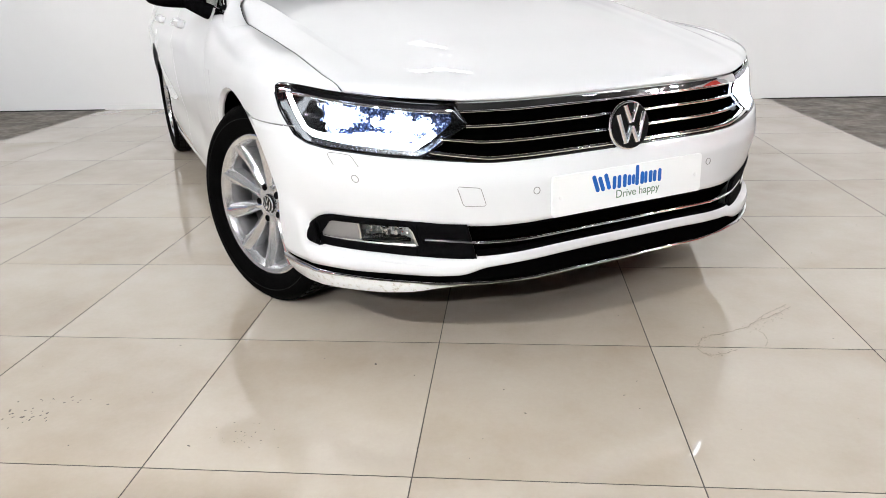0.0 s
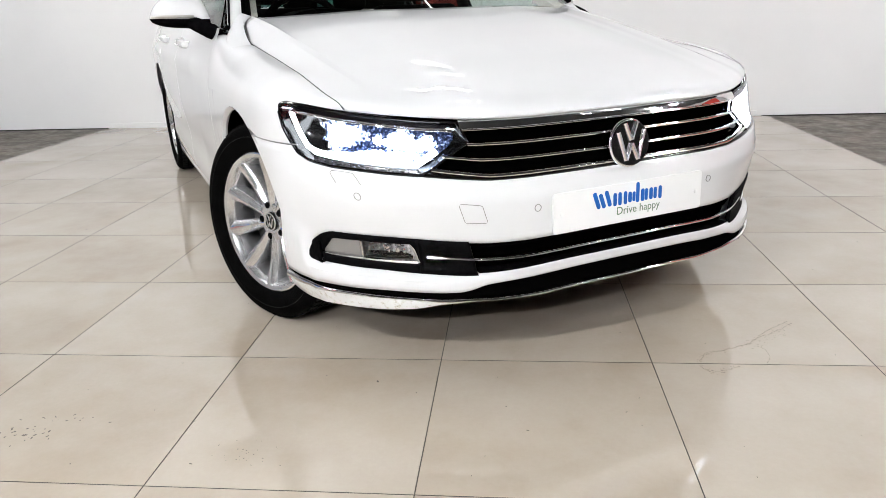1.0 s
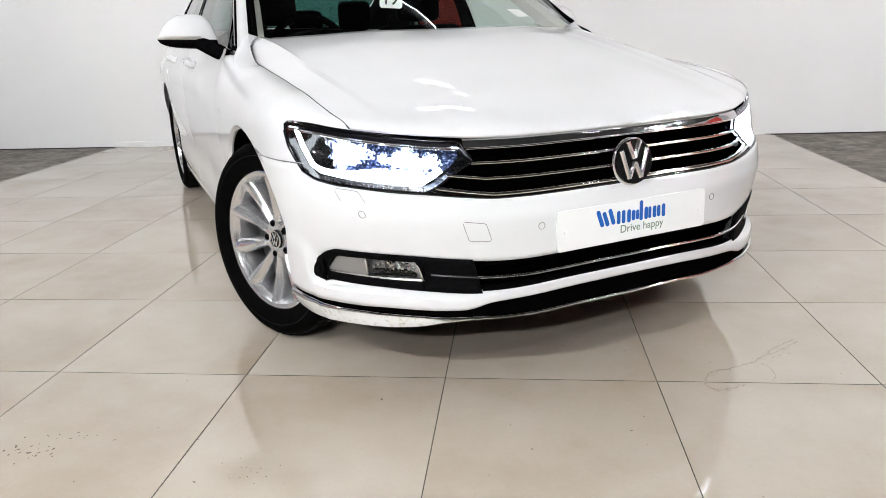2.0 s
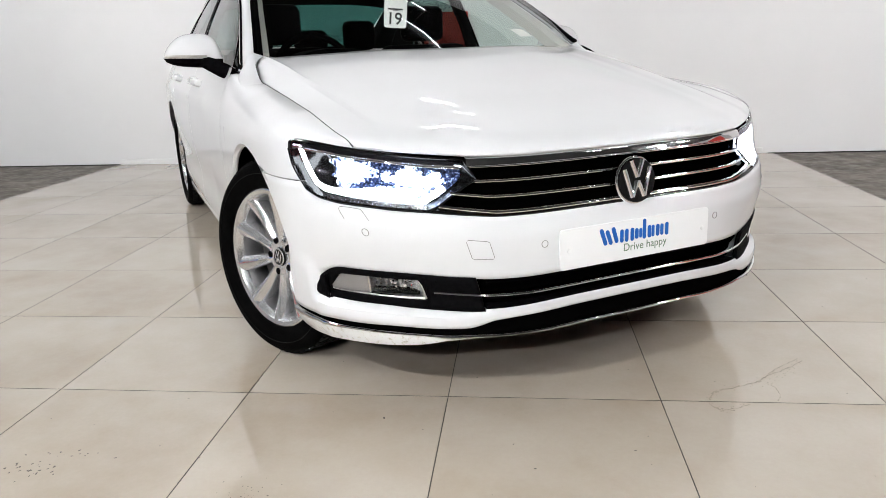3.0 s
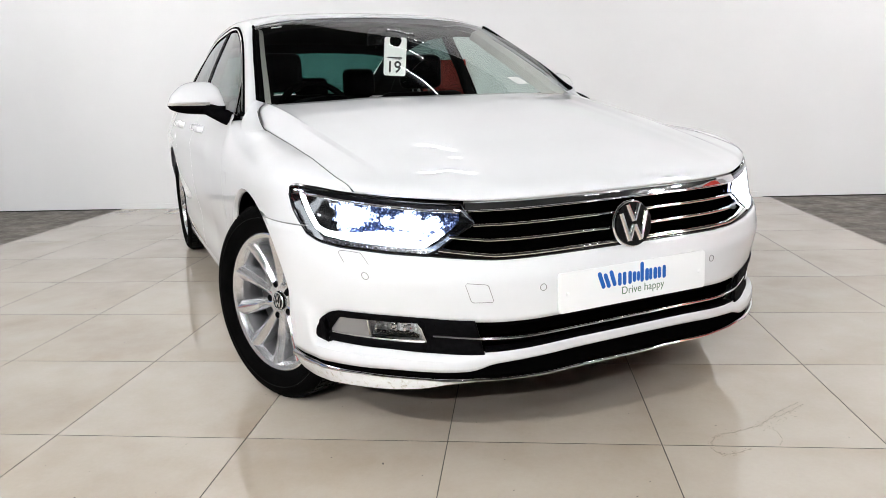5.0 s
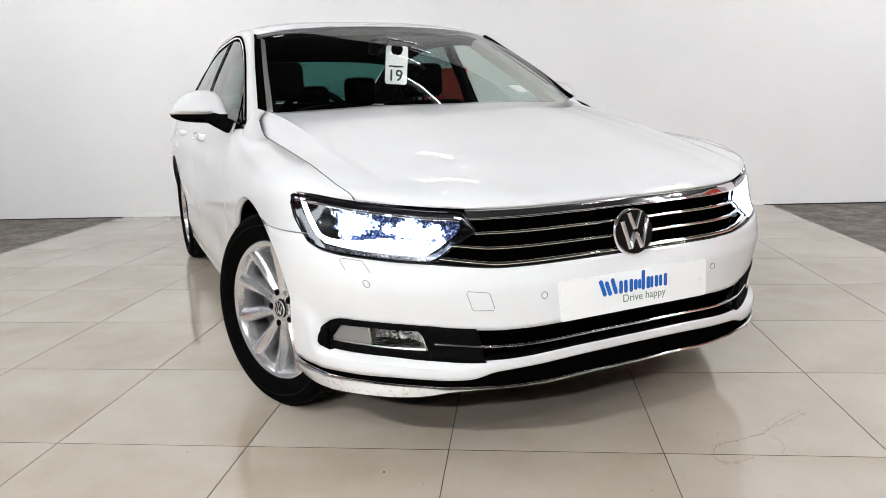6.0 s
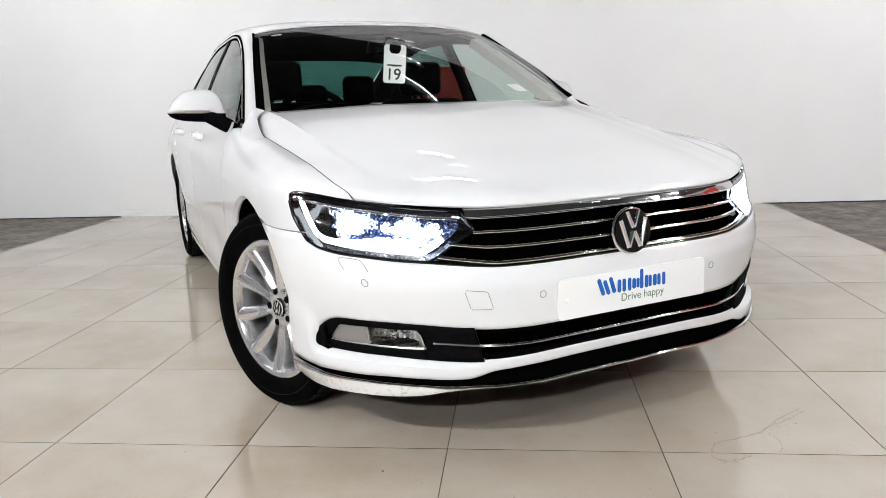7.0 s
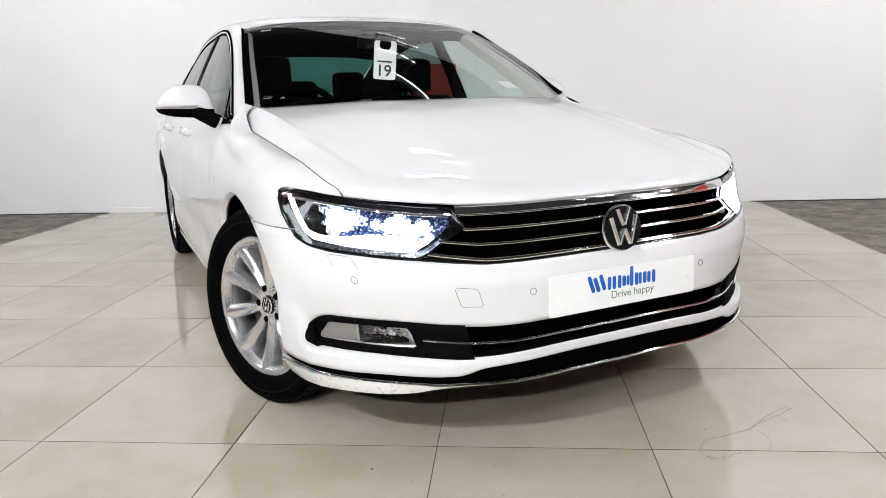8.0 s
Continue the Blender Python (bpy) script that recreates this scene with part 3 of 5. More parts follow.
def badge(centre, size, tilt, turn, parent, ink, metal):
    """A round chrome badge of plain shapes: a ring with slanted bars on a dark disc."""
    m = pose(*centre, tilt, 0, turn)
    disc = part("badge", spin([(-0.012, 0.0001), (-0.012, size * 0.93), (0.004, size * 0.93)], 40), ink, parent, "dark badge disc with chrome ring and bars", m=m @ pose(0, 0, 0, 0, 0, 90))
    ring = [(math.cos(a) * size * 0.93, 0, math.sin(a) * size * 0.93) for a in steps(0, 2 * math.pi, 48)[:-1]]
    b = m @ pose(0, 0, 0, 0, 0, 0)
    turned = disc.matrix_basis.inverted() @ b
    part("badge_ring", tube(ring, size * 0.085, 12, up=(0, 1, 0), closed=True), metal, disc, m=turned)
    for x0, z0, x1, z1 in ((-0.66, 0.50, -0.30, -0.68), (-0.30, -0.68, -0.02, -0.02), (0.02, -0.02, 0.30, -0.68), (0.30, -0.68, 0.66, 0.50), (-0.30, 0.84, -0.02, 0.14), (0.30, 0.84, 0.02, 0.14)):
        a, c = Vector((x0, 0, z0)) * size, Vector((x1, 0, z1)) * size
        d = (c - a).normalized().cross(Vector((0, 1, 0))) * size * 0.115
        rows = [[a + d * q + Vector((0, h, 0)), c + d * q + Vector((0, h, 0))] for q, h in ((-1, -0.006), (-0.97, -0.011), (-0.8, -0.0155), (-0.45, -0.0185), (0.0, -0.0195), (0.45, -0.0185), (0.8, -0.0155), (0.97, -0.011), (1, -0.006))]
        part("badge_bar", sheet(rows, ref=None), metal, disc, m=turned)
    return disc


badge((0, 0.036, 0.626), 0.066, -7, 0, car, gloss_black, chrome)


# headlights
def headlight(s):
    turn = (lambda g: g) if s > 0 else flip
    m = np.array((s, 1, 1))
    us = [0.461, 0.470, 0.478, 0.486, 0.494] + steps(0.494, 1.0185, 70)[1:]
    rows = []
    for k in range(9):
        f = k / 8
        rows.append([skin(u, LAMP_LOW(u) + (LAMP_TOP(u) - LAMP_LOW(u)) * f, -0.012 - 0.055 * (math.sin(math.pi * f) * min(1, (u - 0.46) * 9, (1.024 - u) * 9)) ** 0.6) for u in us])
    body = part("headlight", sheet(turn(rows)), gloss_black, car, "lit headlight with dark housing and clear lens")
    # rim of the lens
    rim = [skin(u, LAMP_TOP(u) - 0.002, -0.003) for u in us[1:-2]] + [skin(u, LAMP_LOW(u) + 0.003, -0.003) for u in us[::-1][2:-1]]
    part("seal", tube([p * m for p in rim], 0.0036, 6, closed=True), gloss_black, body)
    # chrome brow
    brow = [[skin(u, LAMP_TOP(u) - d - 0.10 * max(0, 0.494 - u), o) for u in steps(0.50, 0.998, 40)] for d, o in ((0.003, -0.0085), (0.008, -0.0060), (0.014, -0.0040), (0.019, -0.0030), (0.023, -0.005), (0.026, -0.014))]
    part("brow", sheet(turn(brow)), dark_chrome, body, "dark chrome brow")
    part("brow_edge", tube([skin(u, LAMP_TOP(u) - 0.026, -0.012) * m for u in steps(0.505, 0.978, 30)], 0.0024, 8), chrome, body)
    # light modules drawn as the lamp's ragged glare, with speckled halos and glints
    rng = random.Random(11)
    for uc, zc, ru, rz in ((0.822, 0.683, 0.050, 0.027), (0.716, 0.670, 0.011, 0.011), (0.655, 0.667, 0.038, 0.021), (0.585, 0.660, 0.028, 0.015), (0.720, 0.632, 0.12, 0.009)):
        wave = [1 + 0.10 * math.sin(3 * a + uc * 90) + 0.06 * math.sin(7 * a + uc * 50) + 0.05 * math.sin(13 * a) for a in steps(0, 2 * math.pi, 48)]
        wave[-1] = wave[0]
        rows = [[skin(uc + ru * f * g * math.cos(a), zc + rz * f * g * math.sin(a), -0.034 + 0.006 * (1 - f * f)) for a, g in zip(steps(0, 2 * math.pi, 48), wave)] for f in (0.02, 0.4, 0.75, 1.0)]
        halo = [[skin(uc + ru * f * g**2 * math.cos(a), zc + rz * f * g**2 * math.sin(a), -0.037) for a, g in zip(steps(0, 2 * math.pi, 48), wave)] for f in (0.5, 1.1, 1.38)]
        part("light_module", sheet(turn(rows)), led, body, "lit white light module")
        part("module_rim", sheet(turn(halo)), optic, body, "speckled halo of the lamp's glare")
    for k in range(24):
        u = rng.uniform(0.525, 0.89)
        z = LAMP_LOW(u) + 0.028 + rng.random() * (LAMP_TOP(u) - LAMP_LOW(u) - 0.066)
        r = rng.uniform(0.0010, 0.0024)
        p = skin(u, z, rng.uniform(-0.034, -0.018)) * m
        part("facet", box(-r, r, -r * 0.6, r * 0.6, -r, r), bowl, body, smooth=False, m=pose(*p, rng.uniform(-50, 50), rng.uniform(-50, 50), rng.uniform(-60, 60)))
    part("mirror_panel", sheet(turn(patch(steps(0.500, 0.872, 24), lambda u: LAMP_LOW(u) + 0.020, lambda u: LAMP_TOP(u) - 0.032, 3, -0.040))), dim_optic, body, "glowing panel with painted blue glints")
    # daytime strip: down the outer side, along the bottom, up to the tip
    path = [(0.975, 0.741), (0.948, 0.692), (0.922, 0.652), (0.894, 0.638), (0.845, 0.631), (0.76, 0.623), (0.687, 0.617), (0.612, 0.611), (0.582, 0.627), (0.552, 0.645)]
    dense = [(float(np.interp(t, range(len(path)), [p[0] for p in path])), float(np.interp(t, range(len(path)), [p[1] for p in path]))) for t in steps(0, len(path) - 1, 45)]
    part("daytime_strip", tube([skin(u, z, -0.014) * m for u, z in dense], [0.0062 if u > 0.9 else 0.0085 for u, z in dense], 8), drl, body, "lit white daytime strip")
    strip = part("indicator_strip", sheet(turn(patch(steps(0.60, 0.90, 36), lambda u: LAMP_LOW(u) + 0.004, lambda u: LAMP_LOW(u) + 0.0155, 2, -0.008))), strip_grey, body, "unlit indicator strip")
    for k in range(22):
        u = 0.606 + 0.0128 * k
        p = [skin(u + d, LAMP_LOW(u) + h, -0.005) * m for d, h in ((0.0, 0.006), (0.0045, 0.0125))]
        part("indicator_rib", tube(p, 0.0009, 5), dark_chrome, strip)
    if s > 0:
        # glowing sheet added to this lamp alone for its glare and floor reflection
        part("light_module", sheet(turn(patch(steps(0.490, 0.76, 20), lambda u: LAMP_LOW(u) + 0.007, lambda u: LAMP_TOP(u) - 0.022, 6, -0.006))), led, body, "glowing sheet added for the lamp's glare")
    cover = patch(us, LAMP_LOW, LAMP_TOP, 6, 0.0)
    part("lens", sheet(turn(cover)), lens_glass, body, "clear headlight lens").visible_shadow = False
    return body


headlight(1), headlight(-1)

# bonnet
FRONT_Z = smooth_table([(0, 0.7235), (0.42, 0.7236), (0.494, 0.7245), (0.5229, 0.7265), (0.6004, 0.7325), (0.6765, 0.7408), (0.7547, 0.7495), (0.787, 0.7530)])
RISE = smooth_table([(0, 0), (0.012, 0.010), (0.03, 0.020), (0.1, 0.041), (0.2, 0.066), (0.4, 0.109), (0.6, 0.151), (0.9, 0.208), (1.2, 0.255), (1.36, 0.276)])
HUMP = smooth_table([(0, 0), (0.1, 0.0053), (0.2, 0.0103), (0.4, 0.0188), (0.6, 0.0248), (0.9, 0.0295), (1.2, 0.031), (1.4, 0.031)])
SHUT = smooth_table([(0, 0.7174, 0.2994), (0.09, 0.739, 0.378), (0.25, 0.7515, 0.557), (0.62, 0.758, 0.989), (1, 0.762, 1.393)])
FALL = smooth_table([(0.28, 0), (0.37, 0.001), (0.555, 0.004), (0.733, 0.018), (0.989, 0.043), (1.393, 0.076)])
CREASE = smooth_table([(0.2, 0.82), (0.5, 0.845), (0.9, 0.885), (1.2, 0.91), (1.4, 0.945)])


def front_edge(a):
    u = 0.787 * a
    return skin(u, FRONT_Z(u), 0.002)


def bonnet_point(a, b):
    """a: from the middle (0) to the shut line (1); b: from the front edge (0) to the screen (1)."""
    f = front_edge(a)
    sx, sy = SHUT(b)
    rear_y = 1.16 + (1.393 - 1.16) * a**2
    k = b
    y = f[1] + (rear_y - f[1]) * k
    if a > 0:
        y = y + (sy - (front_edge(1)[1] + (1.393 - front_edge(1)[1]) * b)) * a**3
    x = f[0] + (a * 0.768 - f[0]) * min(1, k * 1.6) if a < 1 else sx
    if a < 1:
        x = x * (1 - a**4) + sx * a * a**4
    d = y - f[1]
    z = FRONT_Z(0.787 * a) + RISE(d) - 0.012 * a * a * min(1, d * 3) * 0.4
    z += HUMP(y) * max(0.0, 1 - (a / 0.88) ** 4)
    share = x / sx
    c = CREASE(y)
    if share > c:
        z -= FALL(y) * ((share - c) / (1 - c)) ** (1.25 + 0.9 * min(max((y - 1.1) / 0.28, 0.0), 1.0) ** 2)
    elif share > c - 0.14 and y > 0.3:
        z += 0.006 * min(1, (y - 0.3) / 0.4) * (1 - (c - share) / 0.14) ** 2
    return np.array([x, y, z])


def crease_at(b):
    """Where the crease crosses the bonnet at b."""
    lo, hi = 0.3, 1.0
    for _ in range(20):
        mid = (lo + hi) / 2
        p = bonnet_point(mid, b)
        if p[0] / SHUT(b)[0] > CREASE(p[1]):
            hi = mid
        else:
            lo = mid
    return min(lo, 0.985)


lon = [(k / 44) ** 1.5 for k in range(45)]
grid = []
for b in lon:
    k = crease_at(b)
    grid.append([bonnet_point(a, b) for a in steps(0, k - 0.02, 26) + [k - 0.008, k] + [k + (1 - k) * f for f in (0.10, 0.2, 0.32, 0.45, 0.58, 0.7, 0.8, 0.88, 0.95, 1.0)]])
bonnet = part("bonnet", sheet(*pair(grid), ref=(0, 0.8, 0)), paint, car, "glossy white painted bonnet with side creases", solid=0.008)
inner = [[bonnet_point(a, b) - np.array((0, -0.01, 0.03)) for a in steps(0, 1, 10)] for b in steps(0.0, 1, 10)]
part("engine_bay", sheet(*pair(inner), ref=(0, 0.8, 0)), void, car)


# front wings
def shut_point(t, drop=0.0):
    p = bonnet_point(1.0, t)
    return np.array([p[0] + 0.004, p[1], p[2] - drop])


def u_at(y, z):
    lo, hi = 0.3, 6.2
    for _ in range(18):
        mid = (lo + hi) / 2
        lo, hi = (mid, hi) if skin(mid, z)[1] < y else (lo, mid)
    return (lo + hi) / 2


SPLIT_Z = 0.742
DOOR_Y = 1.36


SHUT_Y = [bonnet_point(1, b)[1] for b in steps(0, 1, 50)]


def wing_row(o, bulge, n=14):
    """One section of the wing's top, from the shut line out to its point o."""
    # the shut line is met at the same distance back
    i = shut_point(float(np.interp(o[1], SHUT_Y, steps(0, 1, 50)))) if bulge else np.array(o)
    sink = 0.004 - 0.013 * ease(o[1], 0.55, 0.95)
    c1 = np.array([i[0] + 0.055, (2 * i[1] + o[1]) / 3, i[2] + sink]) * bulge + (1 - bulge) * (2 * i + o) / 3
    c2 = np.array([o[0] * 0.992, (i[1] + 2 * o[1]) / 3, o[2] + 0.72 * (i[2] - o[2])]) * bulge + (1 - bulge) * (i + 2 * o) / 3
    w = ease(o[1], 1.02, 1.36)
    row = []
    for q in steps(0, 1, n):
        p = (1 - q) ** 3 * i + 3 * q * (1 - q) ** 2 * c1 + 3 * q * q * (1 - q) * c2 + q**3 * o
        if w > 0 and 0 < q < 1:
            rise = min(max((o[1] - 1.05) / 0.31, 0.0), 1.0)
            z = SPLIT_Z + (0.892 + 0.030 * rise * rise - SPLIT_Z) * min(1.0, (1 - q) / 0.68)
            d = skin(u_at(o[1], z), z)
            if q < 0.32:
                f = q / 0.32
                d = i + (d - i) * f + np.array((0, 0, (0.006 + 0.004 * rise) * math.sin(math.pi * f)))
            p = p + (d - p) * w
        row.append(p)
    return row


def wing(s):
    turn = (lambda g: g) if s > 0 else flip
    outer = [skin(u, LAMP_TOP(u) + 0.003) for u in steps(0.787, 1.013, 12)]
    outer += [skin(u_at(y, SPLIT_Z), SPLIT_Z) for y in steps(outer[-1][1], DOOR_Y, 30)[1:]]
    outer += [skin(u_at(y, SPLIT_Z), SPLIT_Z, -0.005) for y in (1.40, 1.45, 1.50)]
    top = [wing_row(o, min(1.0, k / 13)) for k, o in enumerate(outer)]
    front = lines([(0.655, 0.970), (0.6684, 0.981), (0.6985, 1.0015), (0.7369, 1.0137), (0.742, 1.017)])
    angles = steps(0, math.pi, 26)
    ys = [0.40] + [AXLE_F - ARCH * math.cos(a) for a in angles if AXLE_F - ARCH * math.cos(a) > 0.66]
    ys = [0.40, 0.45, 0.5, 0.55, 0.60] + ys[1:] + [1.27, 1.30, 1.33, DOOR_Y]
    cols = []
    for y in ys:
        h = ARCH**2 - (y - AXLE_F) ** 2
        z0 = max(0.657, RADIUS + math.sqrt(h)) if h > 0 and y < AXLE_F else (RADIUS + math.sqrt(h) if h > 0 else (0.657 if y < AXLE_F else 0.20))
        col = []
        for z in steps(z0, SPLIT_Z, 12):
            u = u_at(y, z)
            e = front(z)
            if u < e or y == ys[0]:
                u = e
            col.append(skin(u, z))
        cols.append(col)
    flare = []
    for a in steps(0.0, math.pi, 40):
        y, z = AXLE_F - ARCH * math.cos(a), RADIUS + ARCH * math.sin(a)
        p = skin(u_at(y, z), max(z, 0.2))
        q = skin(u_at(y + 0.02 * math.cos(a), z), z, 0.006)
        cy, cz = AXLE_F - (ARCH - 0.012) * math.cos(a), RADIUS + (ARCH - 0.012) * math.sin(a)
        flare.append([p, np.array([p[0] - 0.012, cy, cz]), np.array([p[0] - 0.018, cy, cz])])
    tip = [[skin(u, 0.7405 + 0.022 * f * max(0.0, 1 - (u - 1.01) / 0.05), 0.001) for u in steps(1.01, 1.06, 7)] for f in steps(0, 1, 3)]
    ob = part("front_wing", sheet(turn(top), turn(cols), turn(tip), turn(flare[12:] if s else flare)), paint, car, "glossy white painted front wing")
    liner = [[(0.42 + 0.38 * k / 6, AXLE_F - (ARCH + 0.012) * math.cos(a), RADIUS + (ARCH + 0.012) * math.sin(a)) for k in range(7)] for a in steps(-0.25, math.pi + 0.25, 30)]
    part("arch_liner", sheet(turn(liner), [turn([[(0.42, AXLE_F - 0.4 * math.cos(a), RADIUS + 0.4 * math.sin(a)), (0.42, AXLE_F, RADIUS)]])[0] for a in steps(-0.2, math.pi + 0.2, 12)]), void, ob, "black wheel arch liner")
    return ob


wing(1), wing(-1)
for s in (1, -1):
    line = [(bonnet_point(1.0, t) + np.array((0.002, 0, -0.0010 if s < 0 else -0.0095))) * (s, 1, 1) for t in steps(0, 1, 40)]
    line += [(bonnet_point(a, 1.0) + np.array((0, 0.002, -0.0005))) * (s, 1, 1) for a in steps(0.99, 0.955, 4)]
    part("shut_line", tube(line, 0.0019, 5), seam, bonnet, "dark gap beside the bonnet")


# sides: doors and rear quarters
def side_panel(name, y0, y1, s, label, arch=None, shrink=0.0006):
    turn = (lambda g: g) if s > 0 else flip
    ys = steps(y0 + shrink, y1 - shrink, 20)
    if arch:
        ys = [y for y in ys if abs(y - arch) > ARCH + 0.01] + [arch - ARCH * math.cos(a) for a in steps(0, math.pi, 24)]
        ys = sorted(ys)
    cols = []
    for y in ys:
        h = ARCH**2 - (y - arch) ** 2 if arch else -1
        z0 = RADIUS + math.sqrt(max(h, 0)) if arch and abs(y - arch) <= ARCH + 1e-6 else 0.235
        col = []
        for z in steps(z0, 0.95, 22):
            p = skin(u_at(y, z), z)
            # a crisp shoulder line and a hollow above the sill
            p[0] += (0.010 * math.exp(-((z - 0.80) / 0.035) ** 2) - 0.012 * math.exp(-((z - 0.42) / 0.08) ** 2)) * min(1.0, max(0.0, y - DOOR_Y) / 0.5)
            col.append(p)
        cols.append(col)
    return part(name, sheet(turn(cols)), paint, car, label)


BELT = smooth_table([(1.15, 0.930), (1.36, 0.938), (1.57, 0.957), (2.4, 0.970), (3.3, 0.985), (4.0, 1.01), (4.4, 1.0)])
for s in (1, -1):
    for name, y0, y1 in (("front_door", DOOR_Y, 2.43), ("rear_door", 2.43, 3.34)):
        door = side_panel(name, y0, y1, s, "white painted door with chrome-edged handle")
        hy = y1 - 0.22
        hx = skin(u_at(hy, 0.87), 0.87)[0]
        edge_line = []
        for z in steps(0.25, 0.94, 24):
            p = skin(u_at(y0, z), z)
            p[0] += (0.010 * math.exp(-((z - 0.80) / 0.035) ** 2) - 0.012 * math.exp(-((z - 0.42) / 0.08) ** 2)) * min(1.0, max(0.0, y0 - DOOR_Y) / 0.5)
            edge_line.append(p * (s, 1, 1))
        part("door_gap", tube(edge_line, 0.0009, 5), pale_seam, door)
        pull = tube([(s * (hx - 0.005), hy - 0.11, 0.872), (s * (hx + 0.016), hy - 0.10, 0.876), (s * (hx + 0.026), hy - 0.05, 0.878), (s * (hx + 0.026), hy + 0.06, 0.88), (s * (hx + 0.016), hy + 0.10, 0.88), (s * (hx - 0.005), hy + 0.11, 0.88)], 0.013, 8, flat=1.3)
        # black piece put behind the handle in place of the shade there
        part("grip_shade", tube([(s * (hx + 0.001), hy - 0.075, 0.872), (s * (hx + 0.003), hy, 0.874), (s * (hx + 0.001), hy + 0.075, 0.876)], [0.004, 0.011, 0.004], 10, flat=1.4), void, door)
        part("door_handle", pull, paint, door, "white door handle")
        part("handle_strip", tube([(s * (hx + 0.037), hy - 0.06, 0.872), (s * (hx + 0.037), hy + 0.07, 0.874)], 0.003, 6), chrome, door, "chrome handle strip")
    side_panel("rear_quarter", 3.34, 4.55, s, "white painted rear quarter", arch=AXLE_R)
    sill = [[(s * x, y, z) for x, z in ((0.80, 0.16), (0.855, 0.165), (0.872, 0.20), (0.870, 0.245), (0.84, 0.25))] for y in steps(AXLE_F + ARCH + 0.004, AXLE_R - ARCH - 0.004, 20)]
    part("sill", sheet(sill), paint, car, "white painted sill")
    gap = [[skin(u_at(y, z), z, -0.012) * (s, 1, 1) for z in steps(0.24, 0.92, 12)] for y in steps(1.38, 3.30, 24)]
    part("door_frame", sheet(gap), grey_seam, car)
    liner = [[(s * (0.45 + 0.38 * k / 5), AXLE_R - (ARCH + 0.01) * math.cos(a), RADIUS + (ARCH + 0.01) * math.sin(a)) for k in range(6)] for a in steps(-0.25, math.pi + 0.25, 24)]
    part("arch_liner", sheet(liner), void, car)
tail = [[skin(u, z) for u in steps(u_at(4.54, 0.6), 6.2, 16)] for z in steps(0.25, 0.95, 14)]
part("rear_bumper", sheet(*pair(tail)), paint, car, "white painted tail", solid=0.006)
part("underbody", box(-0.78, 0.78, 0.52, 4.5, 0.19, 0.24, bevel=0.02), void, car, "black underbody")
part("front_undertray", sheet([[(x, 0.10 + 0.5 * abs(x) ** 2 + d, 0.235 - 0.09 * d) for x in steps(-0.72, 0.72, 16)] for d in (0.02, 0.2, 0.5)]), void, car)

# ---- cabin ----
RAIL = smooth_table([(0, 0.785, 1.20, 0.955), (0.1, 0.749, 1.366, 1.001), (0.2, 0.716, 1.524, 1.090), (0.3, 0.684, 1.682, 1.176), (0.4, 0.650, 1.840, 1.260), (0.5, 0.617, 1.998, 1.3415), (0.58, 0.600, 2.2, 1.388),
                     (0.68, 0.600, 2.6, 1.407), (0.78, 0.608, 3.0, 1.390), (0.86, 0.620, 3.35, 1.327), (0.94, 0.650, 3.80, 1.165), (1.0, 0.69, 4.20, 1.03)])
# Outer edge of the side windows' frame, by distance behind the nose: half width, height.
FRAME = smooth_table([(1.362, 0.800, 0.943), (1.647, 0.735, 1.108), (1.905, 0.680, 1.244), (2.06, 0.655, 1.312), (2.245, 0.636, 1.359), (2.45, 0.630, 1.375), (2.8, 0.636, 1.364), (3.267, 0.650, 1.304), (3.75, 0.685, 1.137), (4.15, 0.71, 1.02)])
ROOF_C = smooth_table([(1.90, 1.380), (2.1, 1.420), (2.4, 1.448), (2.7, 1.456), (3.0, 1.445), (3.3, 1.405), (3.42, 1.38)])


def rail(t):
    return np.array(RAIL(t))


def frame_edge(y, inset=0.0):
    """A point of the window frame's edge, or inside it by inset, square to its line."""
    x, z = FRAME(y)
    if inset:
        t = np.array((0.02, FRAME(y + 0.01)[1] - FRAME(y - 0.01)[1]))
        t /= np.linalg.norm(t)
        return np.array((x + 0.42 * inset * abs(t[0]), y + inset * t[1], z - inset * t[0]))
    return np.array((x, y, z))




def roof_point(a, t):
    """a: middle to rail; t along the rail between the screens."""
    e = rail(t)
    yc = e[1] - 0.105 * (1 - (t - 0.5) / 0.36 * 2 if t < 0.68 else 0) + (0.06 * (t - 0.68) / 0.18 if t > 0.68 else 0)
    y = yc + (e[1] - yc) * a * a
    zc = ROOF_C(yc)
    return np.array([e[0] * a, y, zc + (e[2] - zc) * (0.35 * a**2 + 0.65 * a**5)])


roof = part("roof", sheet(*pair([[roof_point(a, t) for a in steps(0, 1, 16)] for t in steps(0.5, 0.86, 24)]), ref=(0, 2.4, 0.9)), paint, car, "glossy white painted roof", solid=0.01)
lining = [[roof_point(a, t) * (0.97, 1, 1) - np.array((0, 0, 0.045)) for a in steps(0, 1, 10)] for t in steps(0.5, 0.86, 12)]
part("roof_lining", sheet(*pair(lining), ref=(0, 2.4, 0.9)), headliner, roof, "roof lining darkened for the unlit cabin")


